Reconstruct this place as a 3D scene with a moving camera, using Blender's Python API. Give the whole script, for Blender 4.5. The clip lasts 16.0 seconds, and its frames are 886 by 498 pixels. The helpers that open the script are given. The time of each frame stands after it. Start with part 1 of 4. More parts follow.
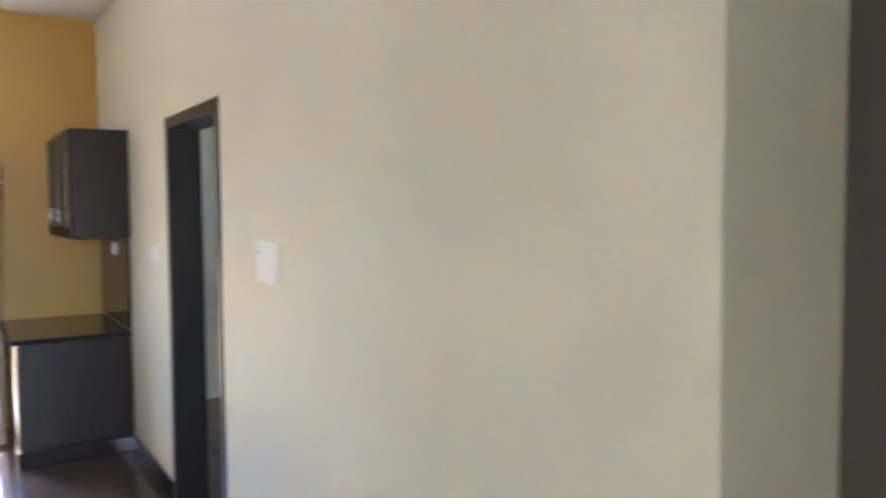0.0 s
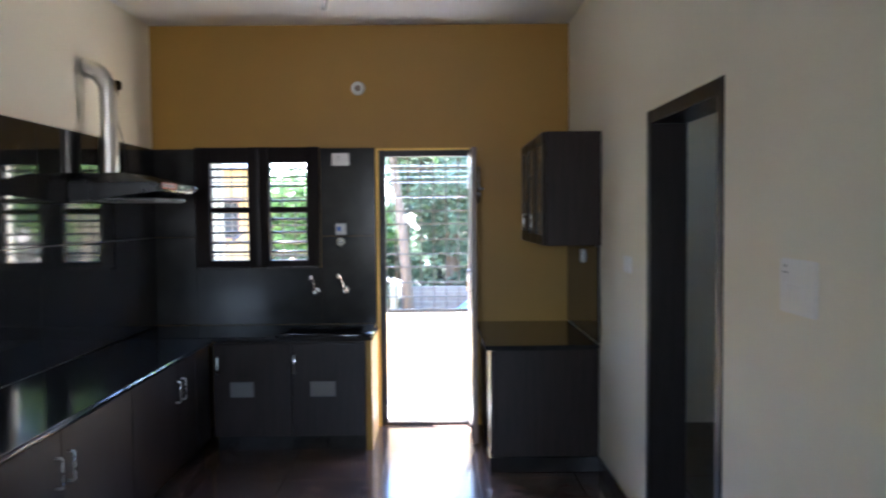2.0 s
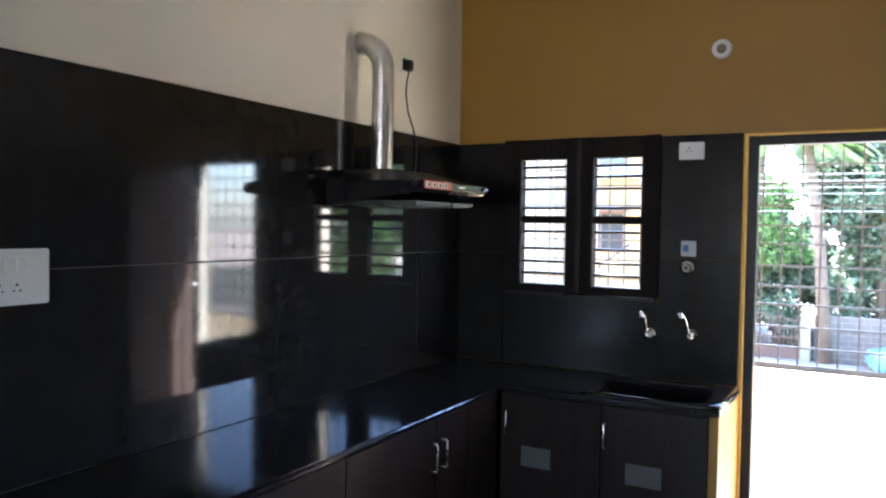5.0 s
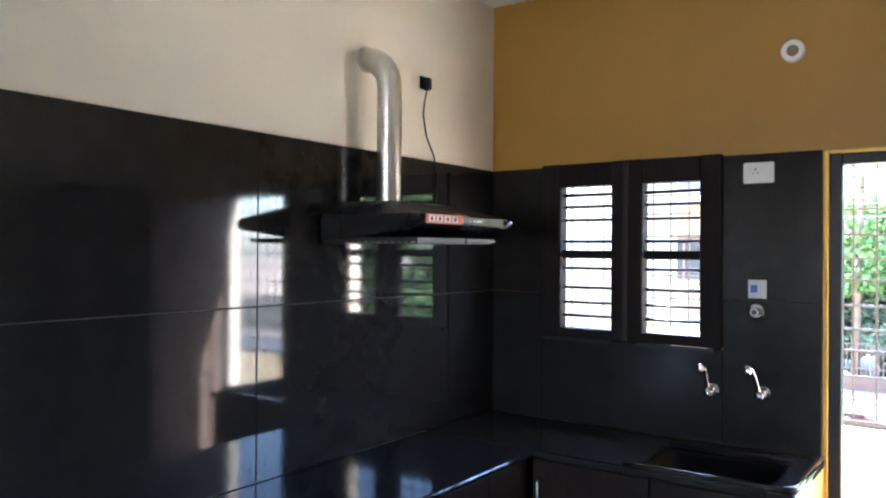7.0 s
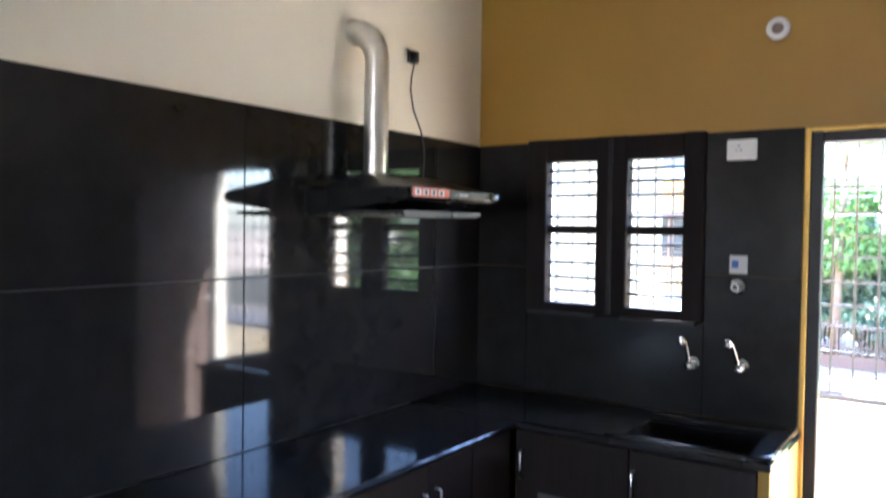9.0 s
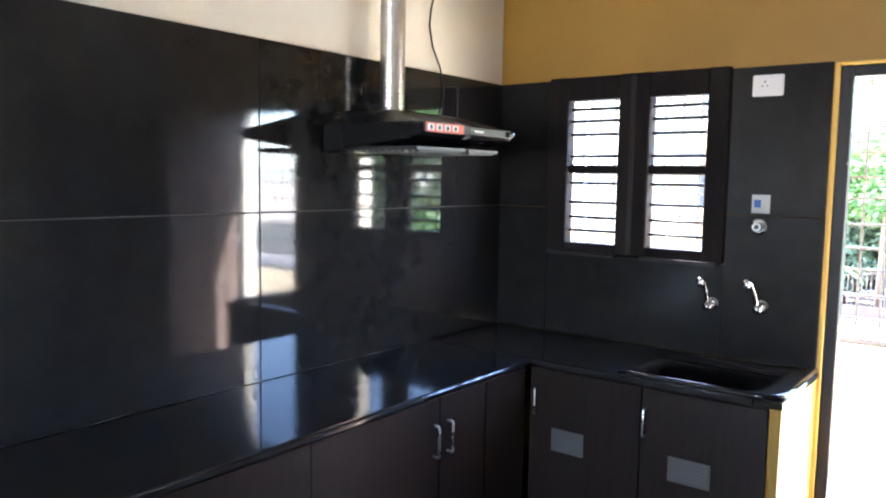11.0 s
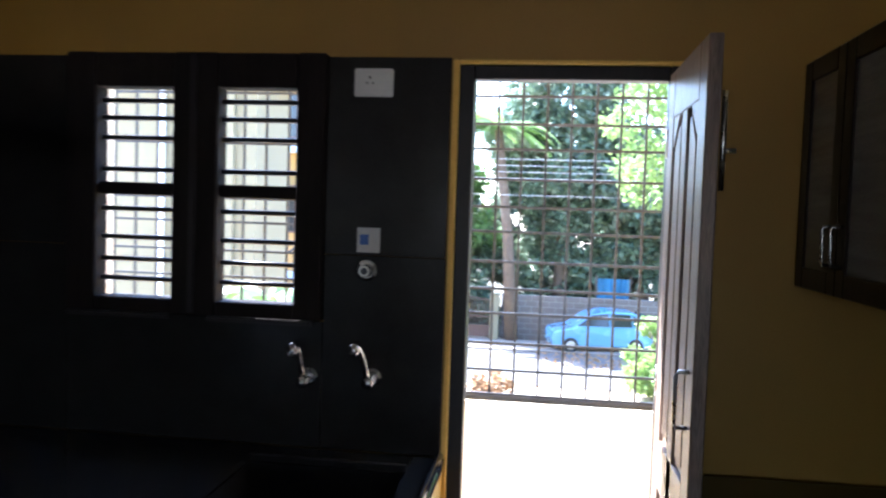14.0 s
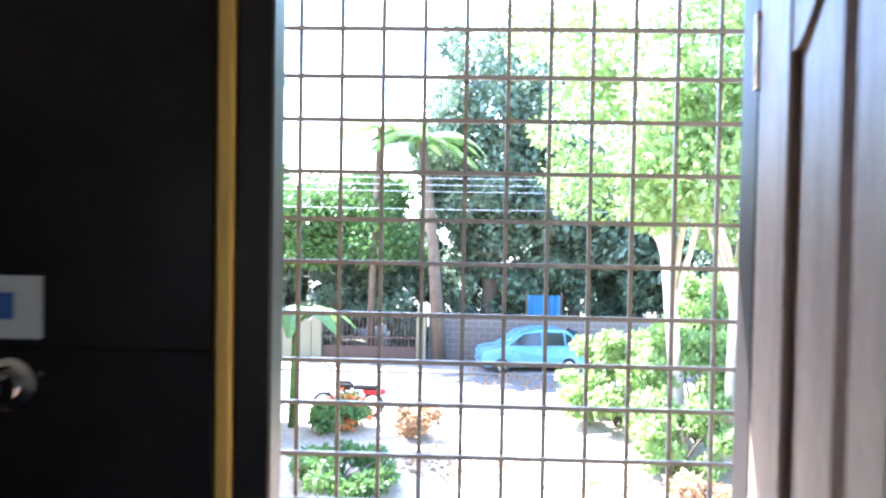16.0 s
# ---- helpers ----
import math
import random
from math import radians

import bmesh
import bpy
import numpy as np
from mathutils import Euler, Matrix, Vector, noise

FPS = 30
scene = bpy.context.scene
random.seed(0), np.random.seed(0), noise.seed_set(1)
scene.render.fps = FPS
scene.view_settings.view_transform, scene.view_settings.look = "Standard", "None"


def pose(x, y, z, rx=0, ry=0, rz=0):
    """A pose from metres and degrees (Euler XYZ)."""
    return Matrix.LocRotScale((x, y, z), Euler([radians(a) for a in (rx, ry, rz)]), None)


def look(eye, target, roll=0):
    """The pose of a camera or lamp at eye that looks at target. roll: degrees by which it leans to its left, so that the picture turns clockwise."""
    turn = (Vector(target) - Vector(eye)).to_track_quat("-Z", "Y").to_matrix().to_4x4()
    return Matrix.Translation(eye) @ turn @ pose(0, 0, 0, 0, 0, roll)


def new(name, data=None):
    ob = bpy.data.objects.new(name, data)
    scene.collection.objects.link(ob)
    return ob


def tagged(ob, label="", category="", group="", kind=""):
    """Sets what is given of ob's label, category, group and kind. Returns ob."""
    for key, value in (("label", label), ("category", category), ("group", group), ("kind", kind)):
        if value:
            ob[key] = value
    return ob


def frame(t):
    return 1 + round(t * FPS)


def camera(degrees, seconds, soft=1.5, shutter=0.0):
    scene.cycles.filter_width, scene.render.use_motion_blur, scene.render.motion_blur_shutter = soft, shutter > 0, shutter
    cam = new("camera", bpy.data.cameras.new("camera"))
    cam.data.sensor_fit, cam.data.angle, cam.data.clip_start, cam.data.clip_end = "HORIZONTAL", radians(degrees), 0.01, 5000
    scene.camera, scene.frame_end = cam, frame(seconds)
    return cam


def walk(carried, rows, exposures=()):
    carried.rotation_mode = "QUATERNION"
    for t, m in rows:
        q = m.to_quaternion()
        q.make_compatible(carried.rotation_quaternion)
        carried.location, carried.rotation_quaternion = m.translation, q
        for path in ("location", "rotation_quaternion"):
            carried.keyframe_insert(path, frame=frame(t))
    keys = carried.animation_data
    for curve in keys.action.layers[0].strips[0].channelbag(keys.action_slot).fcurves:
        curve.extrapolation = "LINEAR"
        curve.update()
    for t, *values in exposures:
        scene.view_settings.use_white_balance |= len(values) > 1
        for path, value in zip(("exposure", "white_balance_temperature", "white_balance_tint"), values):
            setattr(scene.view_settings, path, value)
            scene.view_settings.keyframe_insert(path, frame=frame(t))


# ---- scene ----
cam = camera(60.4, 16.0, soft=2.1, shutter=0.5)
PATH = [
    (0, (2.172, -6.456, 1.614), (3.256, -4.779, 1.504), -0.4),
    (0.5, (2.165, -6.322, 1.621), (2.952, -4.486, 1.525), -0.8),
    (1, (2.145, -6.155, 1.62), (2.684, -4.23, 1.534), -0.9),
    (1.5, (2.125, -5.994, 1.621), (2.42, -4.017, 1.536), -0.9),
    (2, (2.155, -5.815, 1.623), (2.17, -3.817, 1.533), -0.5),
    (2.5, (2.24, -5.608, 1.622), (1.993, -3.625, 1.532), 0.3),
    (3, (2.236, -5.369, 1.599), (1.741, -3.433, 1.501), 0.6),
    (3.5, (2.266, -5.109, 1.646), (1.641, -3.211, 1.546), 1.0),
    (4, (2.252, -4.84, 1.64), (1.521, -2.98, 1.559), 0.6),
    (4.5, (2.314, -4.561, 1.645), (1.443, -2.763, 1.574), 0.8),
    (5, (2.282, -4.262, 1.624), (1.303, -2.519, 1.563), 0.9),
    (7.3, (2.281, -3.642, 1.684), (1.105, -2.025, 1.721), 0.6),
    (7.5, (2.282, -3.645, 1.681), (1.13, -2.014, 1.798), 0.7),
    (8, (2.287, -3.662, 1.688), (1.155, -2.024, 1.886), 1.1),
    (8.5, (2.287, -3.671, 1.682), (1.156, -2.027, 1.815), 0.9),
    (9, (2.298, -3.671, 1.667), (1.16, -2.028, 1.614), 0.8),
    (9.2, (2.307, -3.668, 1.662), (1.163, -2.032, 1.537), 0.9),
    (11.3, (2.389, -3.609, 1.613), (1.165, -2.038, 1.431), 0.6),
    (11.5, (2.382, -3.595, 1.619), (1.158, -2.018, 1.498), 0.7),
    (12, (2.314, -3.513, 1.61), (1.181, -1.866, 1.534), 1.1),
    (12.5, (2.186, -3.386, 1.633), (1.334, -1.577, 1.6), 1.6),
    (13, (2.107, -3.172, 1.611), (1.493, -1.269, 1.568), 1.9),
    (13.5, (2.084, -2.869, 1.626), (1.629, -0.923, 1.536), 1.9),
    (14, (2.005, -2.538, 1.623), (1.748, -0.557, 1.527), 1.9),
    (14.5, (1.965, -2.195, 1.651), (1.843, -0.201, 1.551), 1.8),
    (15, (1.999, -1.763, 1.645), (1.928, 0.234, 1.566), 1.8),
    (15.5, (2.017, -1.42, 1.591), (1.951, 0.578, 1.562), 1.0),
    (16, (2.027, -1.005, 1.633), (1.955, 0.993, 1.583), 1.0),
]
walk(cam, [(t, look(eye, target, roll)) for t, eye, target, roll in PATH],
     exposures=[(t, stops, kelvin, 16) for t, stops, kelvin in (
         (0, 6.30, 5750), (0.5, 6.00, 5600), (1, 5.50, 5500), (1.8, 4.95, 5400), (3.5, 4.70, 5430), (5, 4.95, 5430), (7.3, 5.50, 5430), (9, 5.55, 5430), (11.3, 6.15, 5430), (12, 6.05, 5430),
         (12.5, 5.65, 5450), (13, 4.75, 5450), (13.5, 4.15, 5450), (14, 3.70, 5450), (14.5, 3.65, 5450), (15.3, 3.90, 5450), (16, 4.00, 5450))])

# ---- world, sun and large lights ----
world = bpy.data.worlds.new("sky")
scene.world = world
world.use_nodes = True
wt = world.node_tree
sky = wt.nodes.new("ShaderNodeTexSky")
sky.sky_type = 'NISHITA'
sky.sun_disc = False
SUN_EL, SUN_AZ = 58.0, -58.0      # degrees; azimuth from +y, towards +x
sky.sun_elevation = radians(SUN_EL)
sky.sun_rotation = radians(SUN_AZ)
wt.links.new(sky.outputs[0], wt.nodes["Background"].inputs[0])
wt.nodes["Background"].inputs[1].default_value = 0.15

sun = new("sun", bpy.data.lights.new("sun", 'SUN'))
sun.data.energy, sun.data.angle, sun.data.color = 4.5, radians(0.5), (1.0, 0.95, 0.86)
el, az = radians(SUN_EL), radians(SUN_AZ)
sun.matrix_world = look((0, 0, 20), Vector((0, 0, 20)) - Vector((math.sin(az) * math.cos(el), math.cos(az) * math.cos(el), math.sin(el))))


def fill_light(x, y, z, rx, rz, w, h, power, color):
    la = new("hall_fill", bpy.data.lights.new("hall_fill", 'AREA'))
    la.data.shape, la.data.size, la.data.size_y = 'RECTANGLE', w, h
    la.data.energy, la.data.color = power, color
    la.matrix_world = pose(x, y, z, rx, 0, rz)
    return la


# fill lamp added in an assumed, unseen hall window behind the camera
fill_light(1.75, -9.42, 1.55, 90, 0, 1.0, 1.3, 1.9, (0.94, 0.97, 0.97))


# ---- materials ----
def mat(name, color, rough=0.6, metal=0.0, var=0.15, scale=6.0, fine=90.0, bump=0.15, spec=0.5, coat=0.0, rvar=0.1, by_object=0.0, stretch=(1, 1, 1), trans=0.0, second=None):
    m = bpy.data.materials.new(name)
    m.use_nodes = True
    nt = m.node_tree
    b = nt.nodes["Principled BSDF"]
    L = nt.links.new
    tc = nt.nodes.new("ShaderNodeTexCoord")
    mp = nt.nodes.new("ShaderNodeMapping")
    mp.inputs["Scale"].default_value = stretch
    L(tc.outputs["Object"], mp.inputs[0])
    n1 = nt.nodes.new("ShaderNodeTexNoise")
    n1.inputs["Scale"].default_value, n1.inputs["Detail"].default_value = scale, 5
    n2 = nt.nodes.new("ShaderNodeTexNoise")
    n2.inputs["Scale"].default_value, n2.inputs["Detail"].default_value = fine, 3
    L(mp.outputs[0], n1.inputs[0]), L(mp.outputs[0], n2.inputs[0])
    add = nt.nodes.new("ShaderNodeMath")
    add.operation = 'ADD'
    L(n1.outputs[0], add.inputs[0]), L(n2.outputs[0], add.inputs[1])
    last = add.outputs[0]
    if by_object:
        oi = nt.nodes.new("ShaderNodeObjectInfo")
        mm = nt.nodes.new("ShaderNodeMath")
        mm.operation = 'MULTIPLY_ADD'
        L(oi.outputs["Random"], mm.inputs[0])
        mm.inputs[1].default_value = by_object
        L(last, mm.inputs[2])
        last = mm.outputs[0]
    mr = nt.nodes.new("ShaderNodeMapRange")
    mr.inputs[1].default_value, mr.inputs[2].default_value = 0.65, 1.35 + by_object
    L(last, mr.inputs[0])
    mix = nt.nodes.new("ShaderNodeMix")
    mix.data_type = 'RGBA'
    L(mr.outputs[0], mix.inputs[0])
    lo = [c * (1 - var) for c in color]
    hi = second if second else [min(1, c * (1 + var)) for c in color]
    mix.inputs[6].default_value, mix.inputs[7].default_value = (*lo, 1), (*hi, 1)
    L(mix.outputs[2], b.inputs["Base Color"])
    rr = nt.nodes.new("ShaderNodeMapRange")
    rr.inputs[3].default_value, rr.inputs[4].default_value = max(0.02, rough - rvar), min(1, rough + rvar)
    L(n1.outputs[0], rr.inputs[0]), L(rr.outputs[0], b.inputs["Roughness"])
    b.inputs["Metallic"].default_value = metal
    b.inputs["Specular IOR Level"].default_value = spec
    b.inputs["Coat Weight"].default_value = coat
    if bump:
        bp = nt.nodes.new("ShaderNodeBump")
        bp.inputs["Strength"].default_value, bp.inputs["Distance"].default_value = bump, 0.004
        L(n2.outputs[0], bp.inputs["Height"]), L(bp.outputs[0], b.inputs["Normal"])
    if trans:
        tr = nt.nodes.new("ShaderNodeBsdfTranslucent")
        L(mix.outputs[2], tr.inputs[0])
        ms = nt.nodes.new("ShaderNodeMixShader")
        ms.inputs[0].default_value = trans
        L(b.outputs[0], ms.inputs[1]), L(tr.outputs[0], ms.inputs[2])
        L(ms.outputs[0], nt.nodes["Material Output"].inputs[0])
    return m


M_CREAM = mat("cream_wall_paint", (0.82, 0.775, 0.64), 0.55, var=0.04, scale=1.5, fine=160, bump=0.08)
M_OCHRE = mat("ochre_wall_paint", (0.36, 0.20, 0.019), 0.5, var=0.07, scale=1.6, fine=160, bump=0.08)
# Door edge yellow is brightened in colour for daylight catching the edge.
M_EDGE = mat("daylit_ochre_edge", (0.90, 0.58, 0.11), 0.5, var=0.05, scale=8, bump=0.05)
M_CEIL = mat("white_ceiling_paint", (0.80, 0.79, 0.76), 0.7, var=0.03, scale=1.5, fine=140, bump=0.06)
# Black granite base colours are lifted slightly to stand for lens haze.
M_GRANITE = mat("polished_black_granite", (0.019, 0.018, 0.018), 0.055, var=0.35, scale=9, fine=260, bump=0.0, spec=0.48, rvar=0.02, by_object=0.25)
M_HONED = mat("honed_black_granite", (0.020, 0.0185, 0.0175), 0.17, var=0.35, scale=9, fine=260, bump=0.0, spec=0.24, rvar=0.04, by_object=0.15)
M_TOP = mat("black_granite_counter", (0.019, 0.018, 0.018), 0.085, var=0.35, scale=9, fine=260, bump=0.0, spec=0.42, rvar=0.025)
M_JOINT = mat("grey_slab_joint", (0.06, 0.058, 0.055), 0.6, var=0.2)
M_FLOOR = mat("brown_granite_floor", (0.085, 0.055, 0.045), 0.16, var=0.3, scale=7, fine=220, bump=0.02, spec=0.55, rvar=0.05, by_object=0.2)
M_LAMINATE = mat("dark_wenge_laminate", (0.022, 0.014, 0.011), 0.36, var=0.35, scale=5, fine=60, bump=0.08, spec=0.2, stretch=(8, 8, 0.6))
M_DARKWOOD = mat("dark_painted_wood", (0.020, 0.016, 0.015), 0.38, var=0.3, scale=4, fine=50, bump=0.12, spec=0.25, stretch=(9, 9, 0.8))
M_FRAME = mat("matt_dark_window_wood", (0.018, 0.014, 0.013), 0.7, var=0.3, scale=4, fine=50, bump=0.12, spec=0.10, stretch=(9, 9, 0.8))
M_LEAF = mat("brown_varnished_door_wood", (0.21, 0.15, 0.115), 0.36, var=0.5, scale=3.5, fine=45, bump=0.18, stretch=(10, 10, 0.7))
M_STEEL = mat("brushed_steel", (0.62, 0.61, 0.59), 0.28, metal=1, var=0.1, scale=30, fine=200, bump=0.03)
M_CHROME = mat("chrome", (0.58, 0.57, 0.56), 0.10, metal=1, var=0.03, bump=0, rvar=0.03)
M_DUCT = mat("aluminium_foil_duct", (0.68, 0.66, 0.62), 0.33, metal=1, var=0.06, scale=25, fine=150, bump=0.03, rvar=0.04)
M_IRON = mat("black_painted_iron", (0.030, 0.030, 0.032), 0.42, var=0.3, scale=25, fine=140, bump=0.1)
M_GRILLE = mat("grey_painted_iron", (0.028, 0.03, 0.034), 0.45, var=0.3, scale=25, fine=140, bump=0.1)
M_WHITE = mat("white_plastic", (0.84, 0.84, 0.82), 0.3, var=0.03, scale=10, bump=0)
M_GREYPL = mat("grey_plastic", (0.13, 0.125, 0.12), 0.4, var=0.05, bump=0)
M_BLACKPL = mat("black_plastic", (0.015, 0.015, 0.015), 0.35, var=0.2, bump=0)
M_HOOD = mat("black_powder_coated_steel", (0.012, 0.012, 0.013), 0.25, var=0.2, bump=0.02)
M_RED = mat("red_print", (0.55, 0.12, 0.06), 0.4, var=0.05, bump=0)
M_BLUE = mat("blue_print", (0.05, 0.13, 0.45), 0.4, var=0.1, bump=0)
M_PAPER = mat("sticker_paper", (0.62, 0.63, 0.62), 0.5, var=0.05, bump=0)
M_FROST = mat("ribbed_frosted_glass", (0.20, 0.20, 0.19), 0.22, var=0.25, scale=3, fine=70, bump=0.3, stretch=(1, 1, 14))
M_PARAPET = mat("pale_yellow_plaster", (0.84, 0.77, 0.60), 0.8, var=0.06, scale=2, fine=80, bump=0.2)
M_TERRACE = mat("pale_terrace_tile", (0.72, 0.69, 0.64), 0.6, var=0.1, scale=3, fine=60, bump=0.1)


# ---- mesh helpers ----
def mesh_ob(name, bm, m, parent=None, smooth=False):
    me = bpy.data.meshes.new(name)
    bm.normal_update()
    bm.to_mesh(me)
    bm.free()
    for mm in (m if isinstance(m, (list, tuple)) else [m]):
        me.materials.append(mm)
    if smooth:
        for p in me.polygons:
            p.use_smooth = True
    ob = new(name, me)
    if parent:
        ob.parent = parent
    return ob


def add_box(bm, x0, x1, y0, y1, z0, z1, bevel=0.0, mi=0, seg=1):
    r = bmesh.ops.create_cube(bm, size=1)
    for v in r['verts']:
        v.co = Vector(((x0 + x1) / 2 + v.co.x * (x1 - x0), (y0 + y1) / 2 + v.co.y * (y1 - y0), (z0 + z1) / 2 + v.co.z * (z1 - z0)))
    faces = {f for v in r['verts'] for f in v.link_faces}
    for f in faces:
        f.material_index = mi
    if bevel:
        es = {e for v in r['verts'] for e in v.link_edges}
        bmesh.ops.bevel(bm, geom=list(es), offset=bevel, segments=seg, affect='EDGES', material=mi)


def box(name, x0, x1, y0, y1, z0, z1, m, bevel=0.0, parent=None, seg=1):
    bm = bmesh.new()
    add_box(bm, x0, x1, y0, y1, z0, z1, bevel, 0, seg)
    return mesh_ob(name, bm, m, parent)


def add_tube(bm, pts, radius, n=10, mi=0, caps=True):
    """A tube along points; radius is one number or one per point."""
    pts = [Vector(p) for p in pts]
    rings = []
    for i, p in enumerate(pts):
        d = (pts[min(i + 1, len(pts) - 1)] - pts[max(i - 1, 0)]).normalized()
        a = Vector((0, 0, 1)) if abs(d.z) < 0.9 else Vector((0, 1, 0))
        u = d.cross(a).normalized()
        w = d.cross(u)
        r = radius[i] if isinstance(radius, (list, tuple)) else radius
        rings.append([bm.verts.new(p + r * (math.cos(2 * math.pi * k / n) * u + math.sin(2 * math.pi * k / n) * w)) for k in range(n)])
    for a, b in zip(rings, rings[1:]):
        for k in range(n):
            f = bm.faces.new((a[k], a[(k + 1) % n], b[(k + 1) % n], b[k]))
            f.material_index, f.smooth = mi, True
    if caps:
        bm.faces.new(rings[0][::-1]).material_index = mi
        bm.faces.new(rings[-1]).material_index = mi


def tube(name, pts, radius, m, parent=None, n=10):
    bm = bmesh.new()
    add_tube(bm, pts, radius, n)
    bmesh.ops.recalc_face_normals(bm, faces=bm.faces)
    return mesh_ob(name, bm, m, parent)


def disc(name, c, axis, r0, r1, depth, m, parent=None, n=24, hole=0.0):
    """A turned part along an axis: r0 at its base, r1 at its top, with an optional bore."""
    a = Vector(axis).normalized()
    u = a.orthogonal().normalized()
    w = a.cross(u)
    prof = [(r0, 0.0), (r0, depth * 0.55), (r1, depth)]
    if hole:
        prof += [(hole, depth), (hole, 0.0)]
    bm = bmesh.new()
    rings = [[bm.verts.new(Vector(c) + a * h + r * (math.cos(2 * math.pi * k / n) * u + math.sin(2 * math.pi * k / n) * w)) for k in range(n)] for r, h in prof]
    for p, q in zip(rings, rings[1:] + ([rings[0]] if hole else [])):
        for k in range(n):
            bm.faces.new((p[k], p[(k + 1) % n], q[(k + 1) % n], q[k]))
    if not hole:
        bm.faces.new(rings[0][::-1]), bm.faces.new(rings[-1])
    bmesh.ops.recalc_face_normals(bm, faces=bm.faces)
    return mesh_ob(name, bm, m, parent)


def empty(name, x=0, y=0, z=0):
    e = new(name)
    e.location = (x, y, z)
    return e


def under(parent, *obs):
    """Make world-placed meshes parts of a parent that stands away from the origin."""
    for o in obs:
        o.parent = parent
        o.matrix_parent_inverse = Matrix.Translation(parent.location).inverted()


def structure(ob, label, category):
    return tagged(ob, label, category, kind="structure")


# ---- large structure ----
W, H = 3.165, 3.06                       # kitchen width, ceiling height
DX0, DX1, DZ = 1.700, 2.500, 2.125       # back door opening
WX0, WX1, WZ0, WZ1 = 0.345, 1.250, 1.235, 2.105  # kitchen window opening
T = 0.23


def wall_with_openings(name, along, lo, hi, z0, z1, at0, at1, openings, m):
    """A wall slab along 'x' or 'y' from lo to hi, between at0 and at1 across, cut by openings (a, b, za, zb)."""
    bm = bmesh.new()
    cuts = sorted({lo, hi, *[o[0] for o in openings], *[o[1] for o in openings]})
    for a, b in zip(cuts, cuts[1:]):
        mid = (a + b) / 2
        spans = sorted((o[2], o[3]) for o in openings if o[0] < mid < o[1])
        z = z0
        for za, zb in spans + [(z1, z1)]:
            if za > z + 1e-6:
                if along == 'x':
                    add_box(bm, a, b, at0, at1, z, za)
                else:
                    add_box(bm, at0, at1, a, b, z, za)
            z = zb
    bmesh.ops.remove_doubles(bm, verts=bm.verts, dist=1e-5)
    return mesh_ob(name, bm, m)


wall_n = structure(wall_with_openings("wall_north", 'x', -T, W + 0.075, 0, H, 0, T, [(DX0, DX1, 0, DZ), (WX0, WX1, WZ0, WZ1)], M_OCHRE), "ochre yellow painted plaster wall with door and window", "wall")
structure(box("wall_side_north", W + 0.075, 5.75, 0, T, 0, H, M_CREAM), "cream painted wall of the side room", "wall")
structure(wall_with_openings("wall_west", 'y', -9.6, 0, 0, H, -T, 0, [], M_CREAM), "cream painted plaster wall above the black dado", "wall")
structure(wall_with_openings("wall_east", 'y', -5.71, 0, 0, H, W, W + 0.18, [(-3.140, -2.170, 0, 2.105)], M_CREAM), "cream painted plaster wall with a doorway", "wall")
structure(wall_with_openings("wall_hall_north", 'x', W + 0.30, 5.6, 0, H, -5.71, -5.56, [(3.50, 4.55, 0, 2.65)], M_CREAM), "cream painted wall of the hall", "wall")
structure(box("wall_pier", W + 0.18, W + 0.30, -5.71, -5.56, 0, H, M_CREAM), "cream painted wall end", "wall")
# Unseen wall added to keep the hall lamp off the wall end.
structure(wall_with_openings("hall_light_blocker", 'x', 0, 5.6, 0, H, -7.1, -6.95, [(0.3, 2.3, 0, 2.5)], M_CREAM), "unseen cream wall with a wide opening, added to block the hall lamp", "wall")
# Unseen end wall; its opening is added to hold the fill lamp.
structure(wall_with_openings("wall_south", 'x', -T, 5.75, 0, H, -9.6, -9.45, [(1.25, 2.25, 0.9, 2.2)], M_CREAM), "unseen hall wall with an opening added for the fill lamp", "wall")
# The high opening is added, out of view, to light the side room.
structure(wall_with_openings("wall_far_east", 'y', -9.45, 0, 0, H, 5.6, 5.75, [(-2.35, -1.95, 2.1, 2.5)], M_CREAM), "cream painted outer wall with an unseen opening added for light", "wall")
structure(box("wall_side_room", W + 0.18, 5.6, -3.75, -3.60, 0, H, M_CREAM), "cream painted partition wall", "wall")
structure(box("ceiling", -T, 5.75, -9.6, T, H, H + 0.15, M_CEIL), "white painted plaster ceiling", "ceiling")
structure(box("floor_base", -T, 5.75, -9.6, T, -0.25, -0.008, M_JOINT), "floor slab with tile joints", "floor")

# ---- terrace outside the back door ----
structure(box("terrace_floor", -2.5, 6.5, T, 1.30, -0.25, -0.03, M_TERRACE), "sunlit pale tiled balcony floor", "floor")
structure(box("parapet", -2.5, 6.5, 1.04, 1.16, -0.03, 0.735, M_PARAPET, 0.006), "low yellow plastered balcony parapet", "wall")
M_FILTER = mat("dark_filter_metal", (0.10, 0.10, 0.10), 0.45, metal=0.7, var=0.2)

